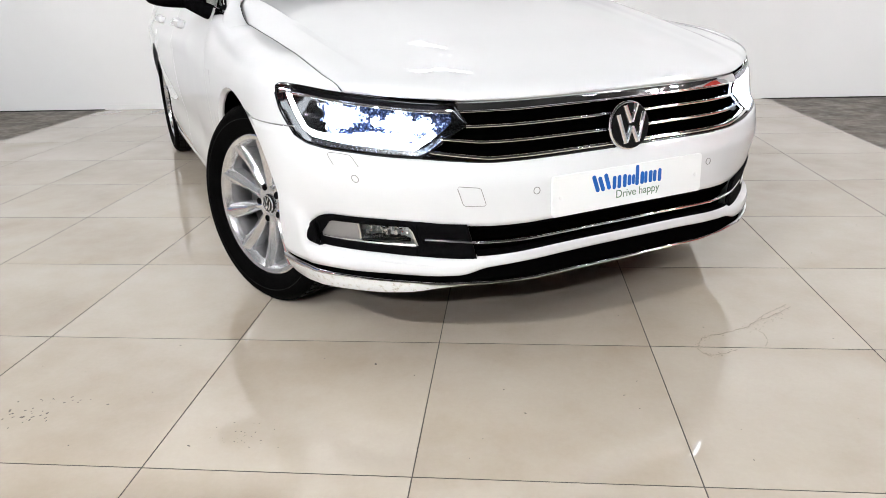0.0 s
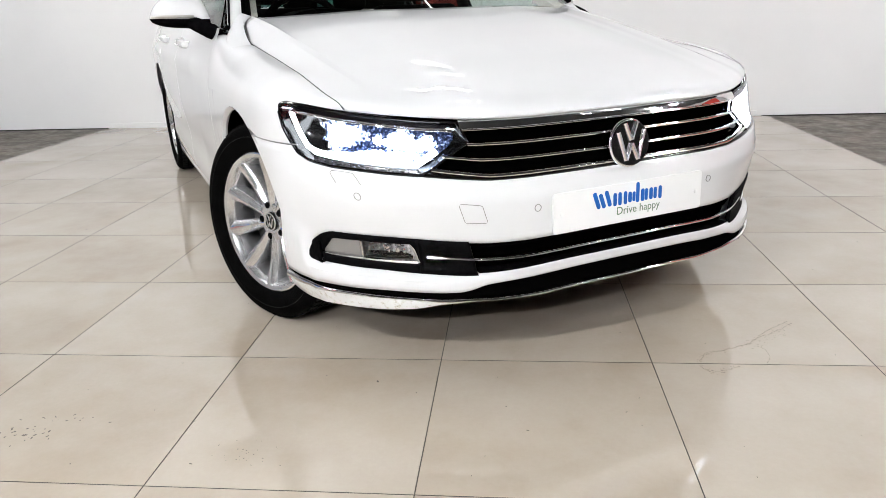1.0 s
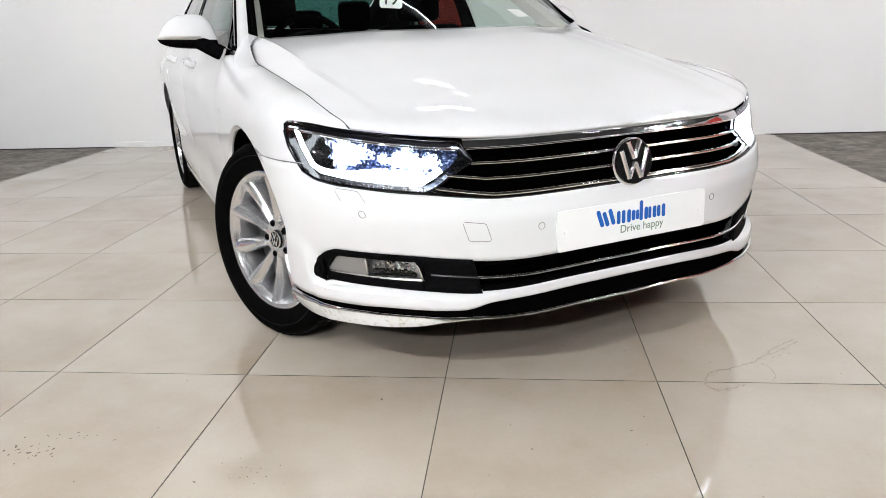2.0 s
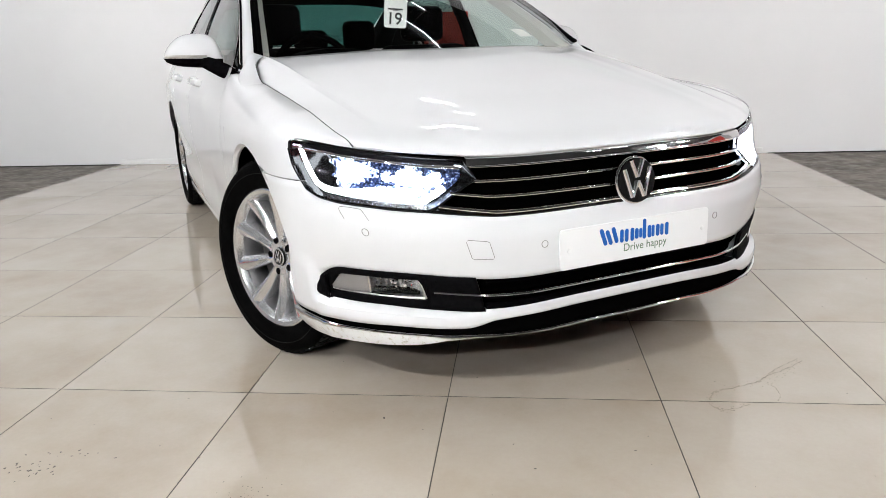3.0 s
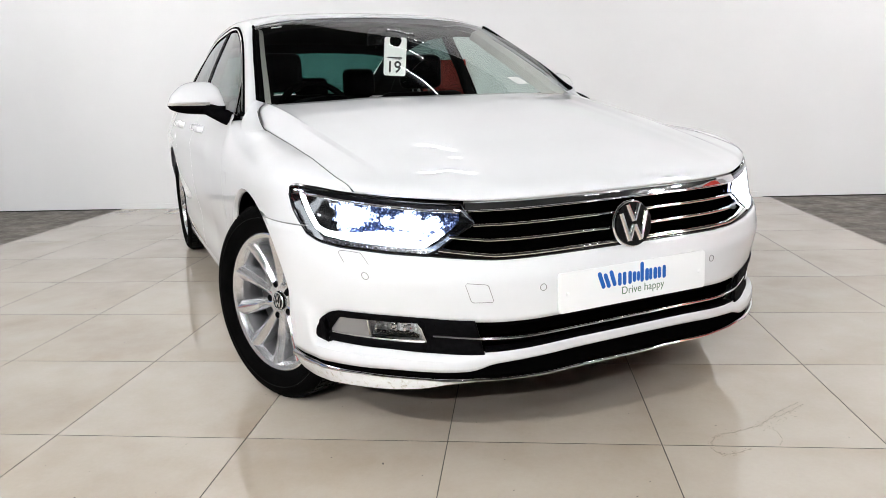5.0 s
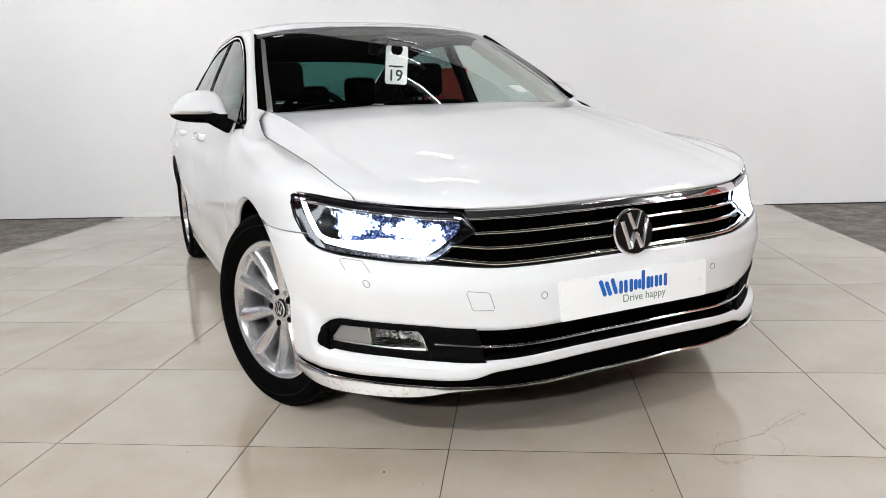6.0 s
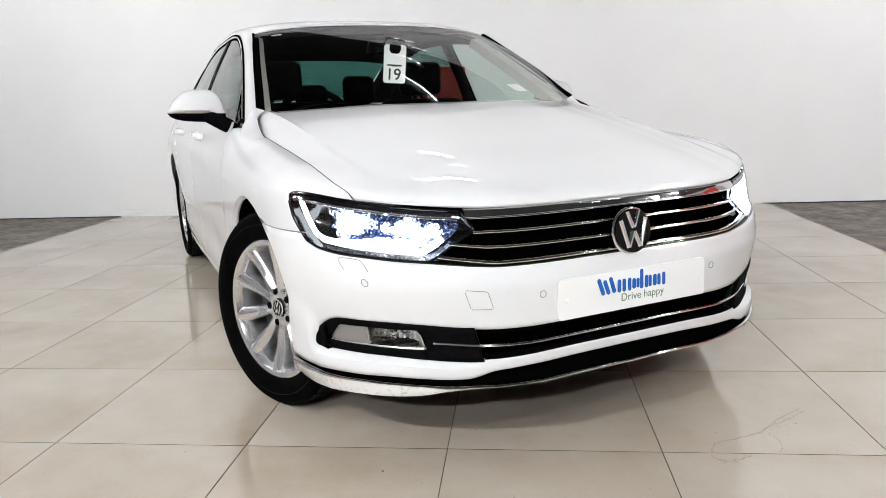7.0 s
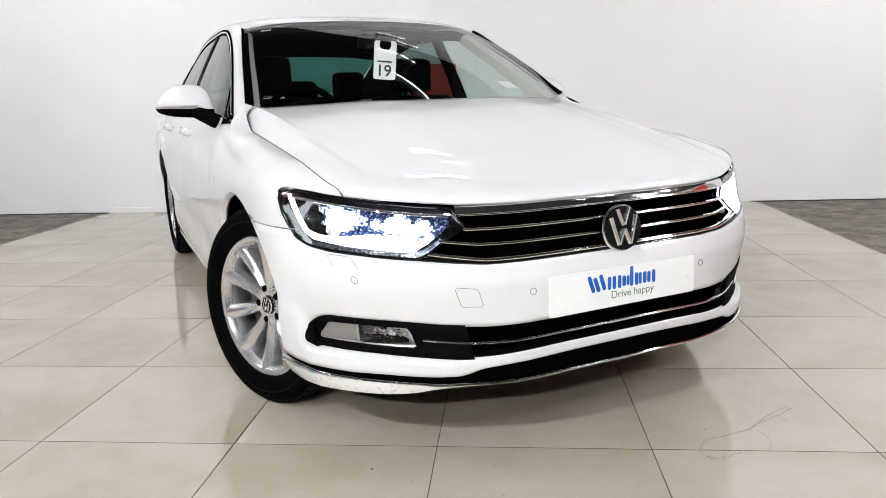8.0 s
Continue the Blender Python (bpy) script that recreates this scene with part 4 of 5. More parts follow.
def screen_point(a, b):
    """Windscreen: a from the middle to the pillar, b from the scuttle to the roof."""
    foot = rail(0.1)
    low = np.array([foot[0] * a, 1.155 + (foot[1] - 1.155) * a**2, 0.984 + (foot[2] - 0.984) * a**2])
    high = roof_point(a, 0.5)
    p = low + (high - low) * b
    e = rail(0.1 + 0.4 * b)
    side = np.array([e[0], e[1], e[2]])
    p[0] = side[0] * a
    p += (side - (foot + (rail(0.5) - foot) * b)) * np.array((0, 1, 1)) * a**3
    p[2] += 0.035 * math.sin(math.pi * b) * (1 - 0.4 * a)
    return p


screen = part("windscreen", sheet(*pair([[screen_point(a, b) for a in steps(0, 0.985, 20)] for b in steps(0.0, 0.985, 20)]), ref=(0, 2.4, 0.6)), screen_glass, car, "clear windscreen")
screen.visible_shadow = False
edge = [[screen_point(a, b) - np.array((0, -0.002, 0.003)) for a in (0.962, 0.98, 0.998)] for b in steps(0, 1, 20)]
top_edge = [[screen_point(a, b) - np.array((0, -0.002, 0.003)) for a in steps(0, 0.97, 16)] for b in (0.965, 0.985, 1.0)]
part("screen_border", sheet(*pair(edge, top_edge), ref=(0, 2.4, 0.6)), void, screen, "black printed border")
licence = [[screen_point(a, b) * (-1, 1, 1) + np.array((0, 0.004, -0.004)) for a in steps(0.80, 0.87, 4)] for b in (0.885, 0.905)]
part("licence_sticker", sheet(licence, ref=(0, 2.4, 0.6)), plate_white, screen, "small pale sticker inside the glass")
notice = [[screen_point(a + 0.5 * (0.19 - b), b) + np.array((0, 0.004, -0.004)) for a in steps(0.50, 0.60, 4)] for b in steps(0.10, 0.17, 3)]
part("pale_patch", sheet(notice, ref=(0, 2.4, 0.6)), card, screen, "pale patch inside the glass")
scuttle = [[np.array([0.69 * a, 1.13 + 0.17 * a * a + d, 0.945 + 0.02 * a * a + h]) for a in steps(0, 1, 12)] for d, h in ((0.0, 0.0), (0.06, 0.01), (0.11, 0.0))]
part("scuttle", sheet(*pair(scuttle), ref=(0, 1.2, 0)), black, car, "black plastic scuttle panel")
for s in (1, -1):
    turn = (lambda g: g) if s > 0 else flip
    # pillar and cant rail between screen and door glass
    rows = []
    for t in steps(0.10, 0.965, 64):
        e = rail(t)
        w = frame_edge(e[1])
        d = np.array((0.55, -0.25, 0.62)) if t < 0.5 else np.array((0.6, 0, 0.7))
        rows.append([e - np.array((0.004, 0, 0.004))] + [e + (w - e) * f + d * 0.010 * math.sin(math.pi * f) ** 0.7 for f in (0.0, 0.12, 0.3, 0.5, 0.7, 0.88, 1.0)] + [w - np.array((0.014, 0, 0.0))])
    part("roof_pillar", sheet(turn(rows)), paint, car, "white painted roof pillar")
    part("screen_seal", tube([(rail(t) + np.array((-0.004, -0.003, 0.001 + 0.006 * math.sin(math.pi * (t - 0.10) / 0.40)))) * (s, 1, 1) for t in steps(0.102, 0.497, 24)], 0.0065 if s < 0 else 0.011, 8), void, car, "black screen seal")
    part("pillar_trim", sheet(turn([[rail(t) * (0.955, 1, 1) - np.array((0, 0, 0.012)), rail(t) * (0.915, 1, 1) - np.array((0, -0.03, 0.018)), rail(t) * (0.910, 1, 1) - np.array((0, -0.06, 0.055))] for t in steps(0.09, 0.5, 16)])), trim_beige, car, "light fabric pillar trim")

    def glass_point(y, f):
        top = frame_edge(y) + np.array((0.008, 0, -0.020))
        low = np.array((0.800 + 0.026 * ease(y, 1.30, 1.75), y, BELT(y)))
        p = low + (top - low) * f
        p[0] += 0.010 * math.sin(math.pi * f)
        return p

    for y0, y1, name in ((1.425, 2.465, "front_side_window"), (2.495, 3.28, "rear_side_window"), (3.33, 3.62, "quarter_window")):
        g = part(name, sheet(turn([[glass_point(y, f) for f in steps(0, 1, 8)] for y in steps(y0, y1, 20)])), rear_glass if y0 > 2 else green_glass, car, "tinted side window")
        g.visible_shadow = False
    part("belt_strip", tube([glass_point(y, 0.0) * (s, 1, 1) + np.array((s * 0.006, 0, -0.003)) for y in steps(1.385, 3.70, 24)], 0.0065, 6), chrome, car, "chrome waist strip")
    ys = steps(1.372, 3.76, 60)
    part("window_seal", tube([(frame_edge(y, 0.002) + np.array((0.001, 0, 0))) * (s, 1, 1) for y in ys], 0.005, 6), black, car, "black outer window seal")
    part("window_strip", tube([(frame_edge(y, 0.0115) + np.array((0.002, 0, 0))) * (s, 1, 1) for y in ys[1:]], 0.0052, 6), chrome, car, "chrome window frame")
    part("inner_seal", tube([(frame_edge(y, 0.021) + np.array((0.001, 0, 0))) * (s, 1, 1) for y in ys[2:]], 0.0045, 6), black, car, "black inner window seal")
    for y, w in ((2.48, 0.020), (3.30, 0.03)):
        part("window_post", sheet(turn([[glass_point(y + d * w, f) + np.array((0.004, 0, 0)) for f in steps(0, 1, 6)] for d in (-1, 1)])), gloss_black, car, "black window post", solid=0.004)
        part("post_strip", tube([(glass_point(y + w + 0.012, f) + np.array((0.004, 0, 0))) * (s, 1, 1) for f in steps(0, 0.97, 8)], 0.004, 6), chrome, car, "thin bright post edge")
    ends = [np.array((0.812, 1.455, 0.950)), np.array((0.812, 1.485, 0.952)), np.array((0.737, 1.665, 1.105)), np.array((0.737, 1.650, 1.100))]
    part("corner_post", sheet(turn([[ends[0] + (ends[3] - ends[0]) * f + np.array((0.006, 0, 0)), ends[1] + (ends[2] - ends[1]) * f + np.array((0.006, 0, 0))] for f in steps(0, 1, 6)])), gloss_black, car, "black post of the front corner pane", solid=0.004)
    # the pillar's foot, between screen, window, bonnet and wing
    foot_rows = []
    ahead, under = [wing_row(skin(u_at(y, SPLIT_Z), SPLIT_Z), 1.0, 101) for y in (1.13, 1.27)]
    for f in steps(0, 1, 16):
        a = rail(0.10) + (frame_edge(1.366) - rail(0.10)) * f + np.array((0.55, -0.25, 0.62)) * 0.010 * math.sin(math.pi * f) ** 0.7
        k = 1 + round(33 * f)
        bt, mid = ahead[k] - np.array((0, 0, 0.002)), under[k] + np.array((0, 0, 0.002))
        foot_rows.append([(1 - q) ** 2 * a + 2 * q * (1 - q) * mid + q * q * bt for q in steps(0, 1, 16)] + [bt + np.array((0, -0.012, -0.012))])
    lip_top = [bonnet_point(0.925 + 0.075 * k / 8, 1.0) + np.array((0.0, 0.003, -0.003)) for k in range(9)]
    joint = [[p + (q - p) * f for p, q in zip(foot_rows[0][:9], lip_top)] for f in steps(0, 1, 3)]
    part("pillar_foot", sheet(turn(foot_rows), turn(joint)), paint, car, "white painted pillar foot")
    part("shut_line", tube([p * (s, 1, 1) + np.array((0, 0, 0.0004)) for p in foot_rows[0][4:16]], 0.0016, 5), seam, bonnet, "dark gap beside the pillar foot")
    part("rear_pillar_lining", sheet(turn([[glass_point(y, f) - np.array((0.045, 0, 0)) for f in steps(0, 1, 5)] for y in steps(3.26, 4.10, 8)])), headliner, car, "dark rear pillar lining")
    part("cant_rail_lining", sheet(turn([[rail(t) * (0.95, 1, 1) - np.array((0, 0, 0.018)), rail(t) * (0.985, 1, 1) - np.array((0, 0, 0.062)), rail(t) - np.array((0.0, 0, 0.075))] for t in steps(0.5, 0.97, 24)])), headliner, car, "dark cant rail lining")
    part("rear_pillar", sheet(turn([[glass_point(y, f) for f in steps(0, 1, 5)] for y in steps(3.66, 4.15, 8)])), paint, car, "white painted rear pillar")

    # door mirror: foot, white shell, dark underside, clear repeater strip
    stem = smooth_table([(0, 0.822, 1.450, 0.930, 0.018), (0.15, 0.835, 1.447, 0.931, 0.026), (0.35, 0.855, 1.452, 0.938, 0.029), (0.65, 0.888, 1.478, 0.958, 0.028), (1, 0.935, 1.53, 0.982, 0.020)])
    foot = tube([(s * stem(t)[0], stem(t)[1], stem(t)[2]) for t in steps(0, 1, 12)], [stem(t)[3] for t in steps(0, 1, 12)], 16, flat=1.2, up=(0, 1, 0))
    mirror = part("door_mirror", foot, black, car, "white door mirror with black underside")

    SHELL = smooth_table([(0, 0.02), (0.03, 0.45), (0.10, 0.80), (0.22, 0.97), (0.36, 1.0), (0.55, 0.97), (0.70, 0.86), (0.84, 0.62), (0.94, 0.34), (1.0, 0.03)])

    def shell_point(a, b, low):
        """a: inner to outer end; b: round the section."""
        x = 0.845 + 0.218 * a
        grow = max(1e-4, 1 - abs(2 * (0.06 + 0.94 * a) ** 0.9 - 1) ** 3.2) ** 0.5
        h = 0.096 * SHELL(a) if not low else 0.036 * grow * (1.06 - 0.22 * a)
        d = 0.085 * grow
        return np.array((s * x, 1.57 - d * math.sin(b), 0.984 + 0.008 * a + (1 if not low else -1) * h * abs(math.cos(b)) ** 0.8 * (1 if math.cos(b) >= 0 else 0)))

    top = [[shell_point(a, b, False) for b in steps(math.radians(-86), math.radians(90), 14)] for a in steps(0.0, 1.0, 22)]
    low = [[shell_point(a, b, True) for b in steps(math.radians(-86), math.radians(90), 10)] for a in steps(0.0, 1.0, 22)]
    part("mirror_shell", sheet(top, ref=(s * 0.96, 1.57, 1.0)), paint, mirror, "glossy white mirror shell")
    part("mirror_underside", sheet(low, ref=(s * 0.96, 1.57, 1.0)), black, mirror, "black mirror underside")
    part("repeater", tube([shell_point(a, math.radians(89), False) + np.array((0, -0.003, 0.004)) for a in steps(0.30, 0.97, 16)], 0.0065, 6), silver_panel, mirror, "clear indicator strip")
    part("mirror_face", sheet([[(s * (0.885 + 0.13 * a), 1.572, 0.975 + 0.07 * b) for a in steps(0, 1, 2)] for b in steps(0, 1, 2)]), mirror_silver, mirror, "mirror glass")
    if s > 0:
        # this one is folded back to keep it out of the camera's view
        mirror.matrix_basis = Matrix.Translation((0.86, 1.50, 0)) @ Euler((0, 0, radians(84))).to_matrix().to_4x4() @ Matrix.Translation((-0.86, -1.50, 0))

header = [[roof_point(a, 0.84) - np.array((0, 0.0, 0.01 + d)) for a in steps(0, 0.97, 10)] for d in (0.0, 0.095)]
part("rear_header", sheet(*pair(header), ref=(0, 4.4, 1.2)), headliner, roof, "dark rear header")
rear_low = lambda a: np.array((0.62 * a, 4.10 - 0.05 * a * a, 1.045 - 0.02 * a))
rear_screen = [[roof_point(a, 0.86) + (rear_low(a) - roof_point(a, 0.86)) * b for a in steps(0, 0.97, 10)] for b in steps(0, 1, 8)]
rg = part("rear_screen", sheet(*pair(rear_screen), ref=(0, 2.4, 0.6)), dark_glass, car, "green tinted rear screen")
rg.visible_shadow = False
boot = [[np.array((0.78 * a, y, 1.05 - 0.02 * a**4 - 0.05 * ((y - 4.1) / 0.6) ** 2)) for a in steps(0, 1, 10)] for y in steps(4.08, 4.72, 6)]
part("boot_lid", sheet(*pair(boot), ref=(0, 4.3, 0)), paint, car, "white painted boot lid")

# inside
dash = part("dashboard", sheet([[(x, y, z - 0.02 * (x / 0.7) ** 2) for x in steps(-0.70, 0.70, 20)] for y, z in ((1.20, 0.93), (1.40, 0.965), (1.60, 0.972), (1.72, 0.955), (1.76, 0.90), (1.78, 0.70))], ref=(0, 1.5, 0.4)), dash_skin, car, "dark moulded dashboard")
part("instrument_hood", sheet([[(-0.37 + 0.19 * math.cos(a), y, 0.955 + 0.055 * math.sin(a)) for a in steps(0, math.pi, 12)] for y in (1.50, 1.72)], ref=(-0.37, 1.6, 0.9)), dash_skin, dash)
wheel_ring = [Vector((0.185 * math.cos(a), 0, 0.185 * math.sin(a))) for a in steps(0, 2 * math.pi, 36)[:-1]]
sw = part("steering_wheel", tube(wheel_ring, 0.016, 8, up=(0, 1, 0), closed=True), void, car, "black steering wheel", m=pose(-0.37, 1.87, 0.90, -22))
part("wheel_hub", box(-0.07, 0.07, -0.03, 0.02, -0.06, 0.06, bevel=0.015), dash_skin, sw)
for a in (0, 180, 270):
    part("wheel_spoke", tube([(0.06 * math.cos(radians(a)), 0, 0.06 * math.sin(radians(a))), (0.18 * math.cos(radians(a)), 0, 0.18 * math.sin(radians(a)))], 0.016, 6, flat=0.5), dash_skin, sw)


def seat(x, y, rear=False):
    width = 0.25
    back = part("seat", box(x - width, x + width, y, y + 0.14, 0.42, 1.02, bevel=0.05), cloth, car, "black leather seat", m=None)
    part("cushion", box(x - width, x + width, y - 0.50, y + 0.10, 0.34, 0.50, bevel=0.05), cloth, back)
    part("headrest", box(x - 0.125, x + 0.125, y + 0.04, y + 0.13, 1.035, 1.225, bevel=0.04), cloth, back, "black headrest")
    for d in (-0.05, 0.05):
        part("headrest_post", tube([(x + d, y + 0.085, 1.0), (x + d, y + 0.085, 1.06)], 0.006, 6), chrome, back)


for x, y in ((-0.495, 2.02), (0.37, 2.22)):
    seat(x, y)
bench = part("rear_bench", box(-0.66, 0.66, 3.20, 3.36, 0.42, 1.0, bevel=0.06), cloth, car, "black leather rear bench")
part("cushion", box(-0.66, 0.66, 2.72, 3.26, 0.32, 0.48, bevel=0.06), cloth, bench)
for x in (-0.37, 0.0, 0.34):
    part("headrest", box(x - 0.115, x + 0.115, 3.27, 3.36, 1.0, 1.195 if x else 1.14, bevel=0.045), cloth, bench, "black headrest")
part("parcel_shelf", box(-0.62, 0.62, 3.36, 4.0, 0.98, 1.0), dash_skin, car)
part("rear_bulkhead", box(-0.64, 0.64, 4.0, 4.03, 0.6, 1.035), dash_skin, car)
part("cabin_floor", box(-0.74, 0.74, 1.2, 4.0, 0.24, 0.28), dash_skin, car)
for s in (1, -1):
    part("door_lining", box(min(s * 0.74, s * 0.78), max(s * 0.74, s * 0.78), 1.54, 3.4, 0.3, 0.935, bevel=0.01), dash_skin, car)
    post = [[np.array((s * x, y, z)) for y in (2.44, 2.52)] for x, z in ((0.775, 0.94), (0.715, 1.12), (0.615, 1.335))]
    part("middle_pillar", sheet(post, ref=(s * 2, 2.4, 1)), headliner, car, solid=0.03)
# rear-view mirror and its sensor pod
rv = part("inner_mirror", box(-0.12, 0.12, 1.795, 1.825, 1.235, 1.300, bevel=0.012), gloss_black, car, "black inner mirror")
part("mirror_stalk", tube([(0, 1.81, 1.29), (0, 1.84, 1.31), (0, 1.88, 1.325)], 0.012, 8), black, rv)
part("sensor_pod", box(-0.07, 0.07, 1.83, 1.93, 1.295, 1.325, bevel=0.014), black, rv, "dark sensor cover")

# ---- wheels ----
TYRE = [(0.082, 0.234), (0.094, 0.250), (0.101, 0.278), (0.100, 0.302), (0.093, 0.317), (0.081, 0.325), (0.060, 0.3285), (0.0, 0.329), (-0.060, 0.3285), (-0.081, 0.325), (-0.093, 0.317), (-0.101, 0.278), (-0.082, 0.234)]


def wheel(x, y, steer, side, camber=0.0):
    """A wheel whose outer face looks to +x in its own frame."""
    m = pose(x, y, RADIUS, 0, 0, steer) @ (pose(0, 0, 0) if side > 0 else pose(0, 0, 0, 0, 0, 180)) @ pose(0, 0, 0, 0, camber)
    rim = part("wheel", spin([(-0.085, 0.236), (-0.083, 0.228), (-0.02, 0.206), (0.03, 0.202), (0.050, 0.206), (0.064, 0.213)], 72), barrel_shade, car, "silver alloy wheel with broad spokes", m=m)
    part("rim_edge", spin([(0.058, 0.209), (0.070, 0.213), (0.082, 0.220), (0.086, 0.232), (0.083, 0.2385), (0.076, 0.237)], 72), alloy, rim, "bright alloy rim edge")
    bm = spin(TYRE, 72)
    part("tyre", bm, rubber, rim, "black rubber tyre")
    for r in (0.288,):
        part("sidewall_line", spin([(0.0, r - 0.002), (0.1022, r - 0.0015), (0.1022, r + 0.0015), (0.0, r + 0.002)], 72), sidewall, rim)
    tread = bmesh.new()
    for k in range(64):
        for x0, x1, shift in ((0.044, 0.076, 0.0), (0.008, 0.036, 0.4), (-0.036, -0.008, 0.7), (-0.076, -0.044, 0.3)):
            block = Matrix.Rotation(2 * math.pi * (k + shift) / 64, 4, "X") @ Matrix.Translation(((x0 + x1) / 2, 0, 0.3285)) @ Matrix.Diagonal((x1 - x0, 0.0235, 0.0065, 1))
            bmesh.ops.create_cube(tread, size=1, matrix=block)
    part("tread", tread, tread_rubber, rim, "greyer tread blocks", smooth=False)
    part("brake_disc", spin([(0.012, 0.06), (0.012, 0.160), (-0.01, 0.160), (-0.01, 0.06)], 48), steel, rim, "brake disc, near-black for the wheel's shade")
    part("back_plate", spin([(-0.018, 0.15), (-0.0185, 0.205)], 48), black, rim)
    # black sheet added behind the spokes for the dark inside the wheel
    part("shade_disc", spin([(-0.05, 0.001), (-0.05, 0.19)], 32), void, rim)
    for k in range(10):
        a = 2 * math.pi * (k + 0.444) / 10
        c, sn = math.cos(a), math.sin(a)
        rows = []
        for f in steps(0, 1, 10):
            r = 0.046 + 0.174 * f
            w = 0.0115 + 0.0165 * f**0.75 if f < 0.9 else 0.0268 - 0.05 * (f - 0.9)
            face = 0.046 + 0.030 * f - 0.010 * math.sin(math.pi * f)
            ridge = 0.006 + 0.007 * math.sin(math.pi * min(1.0, f * 0.9))
            prof = [(-1.0, face - 0.045), (-1.0, face - 0.006), (-0.9, face - 0.001), (-0.10, face + ridge), (0.10, face + ridge), (0.9, face - 0.001), (1.0, face - 0.006), (1.0, face - 0.045)]
            rows.append([(h, r * c - q * w * sn, r * sn + q * w * c) for q, h in prof])
        part("spoke", sheet(rows, ref=(-0.4, 0, 0)), alloy, rim)
    part("hub", spin([(0.036, 0.0001), (0.052, 0.035), (0.050, 0.060), (0.036, 0.074), (0.01, 0.078)], 40), alloy, rim)
    for k in range(5):
        a = 2 * math.pi * (k + 0.27 + 0.25) / 5
        part("bolt_hole", spin([(0.0, 0.011), (0.053, 0.0112), (0.0535, 0.0001)], 16), void, rim, m=pose(0, 0.056 * math.cos(a), 0.056 * math.sin(a)))
        part("bolt", spin([(0.053, 0.009), (0.056, 0.0085), (0.056, 0.0001)], 6), black, rim, m=pose(0, 0.056 * math.cos(a), 0.056 * math.sin(a)))
    part("hub_cap", spin([(0.050, 0.033), (0.057, 0.030), (0.059, 0.0001)], 32), gloss_black, rim, "dark hub cap with silver bars")
    part("cap_ring", tube([(0.058, 0.0285 * math.cos(a), 0.0285 * math.sin(a)) for a in steps(0, 2 * math.pi, 28)[:-1]], 0.0025, 6, closed=True, up=(1, 0, 0)), alloy, rim)
    for y0, z0, y1, z1 in ((-0.017, 0.012, -0.008, -0.019), (-0.008, -0.019, 0, -0.002), (0, -0.002, 0.008, -0.019), (0.008, -0.019, 0.017, 0.012), (-0.008, 0.022, 0, 0.003), (0.008, 0.022, 0, 0.003)):
        part("cap_bar", tube([(0.0595, y0, z0), (0.0595, y1, z1)], 0.0022, 5, up=(1, 0, 0)), alloy, rim)
    part("valve", tube([(0.07, 0.19, -0.03), (0.09, 0.18, -0.028)], 0.004, 6), rubber, rim)
    return rim


STEER = 22.4
for side in (1, -1):
    c, sn = math.cos(radians(STEER)), math.sin(radians(STEER))
    wheel(side * 0.73 + side * 0.062 * c, AXLE_F + side * 0.062 * sn, STEER, side, -2.0 if side < 0 else 0.0)
    wheel(side * 0.784, AXLE_R, 0, side)

# ---- plate and small fittings on the nose ----
PLATE_Z = 0.465


def rounded(w, h, r, d, n=5):
    """A flat rounded board, its face to -y."""
    pts = []
    for cx, cz, a0 in ((w / 2 - r, h / 2 - r, 0), (-w / 2 + r, h / 2 - r, 90), (-w / 2 + r, -h / 2 + r, 180), (w / 2 - r, -h / 2 + r, 270)):
        pts += [(cx + r * math.cos(radians(a0 + 90 * k / n)), cz + r * math.sin(radians(a0 + 90 * k / n))) for k in range(n + 1)]
    bm = bmesh.new()
    f = [bm.verts.new((x, 0, z)) for x, z in pts]
    b = [bm.verts.new((x, d, z)) for x, z in pts]
    bm.faces.new(f)
    bm.faces.new(b[::-1])
    for k in range(len(pts)):
        j = (k + 1) % len(pts)
        bm.faces.new((f[k], b[k], b[j], f[j]))
    bmesh.ops.recalc_face_normals(bm, faces=bm.faces)
    return bm


plate = part("number_plate", rounded(0.52, 0.111, 0.010, 0.006), plate_white, car, "white dealer show plate with blue and green print", m=pose(0.002, 0.0135, PLATE_Z, -2))
part("plate_holder", rounded(0.512, 0.104, 0.010, 0.014), black, plate, m=pose(0, 0.0062, 0))
for x in (-0.232, 0.238):
    part("screw_cap", spin([(-0.0005, 0.0062), (0.002, 0.0058), (0.0028, 0.0001)], 16), plate_white, plate, m=pose(x, 0, -0.004, 0, 0, -90))


def words(body, text, size, ink, parent, m, bold=0.0):
    """Lettering with the built-in font, as a mesh."""
    cu = bpy.data.curves.new(body, "FONT")
    cu.body, cu.size, cu.extrude, cu.offset, cu.align_x = text, size, 0.0004, bold, "CENTER"
    ob = bpy.data.objects.new(body, cu)
    me = bpy.data.meshes.new_from_object(ob)
    me.name = body
    bpy.data.objects.remove(ob)
    me.materials.append(ink)
    w = new(body, me)
    w.parent, w.matrix_basis = parent, m
    return w


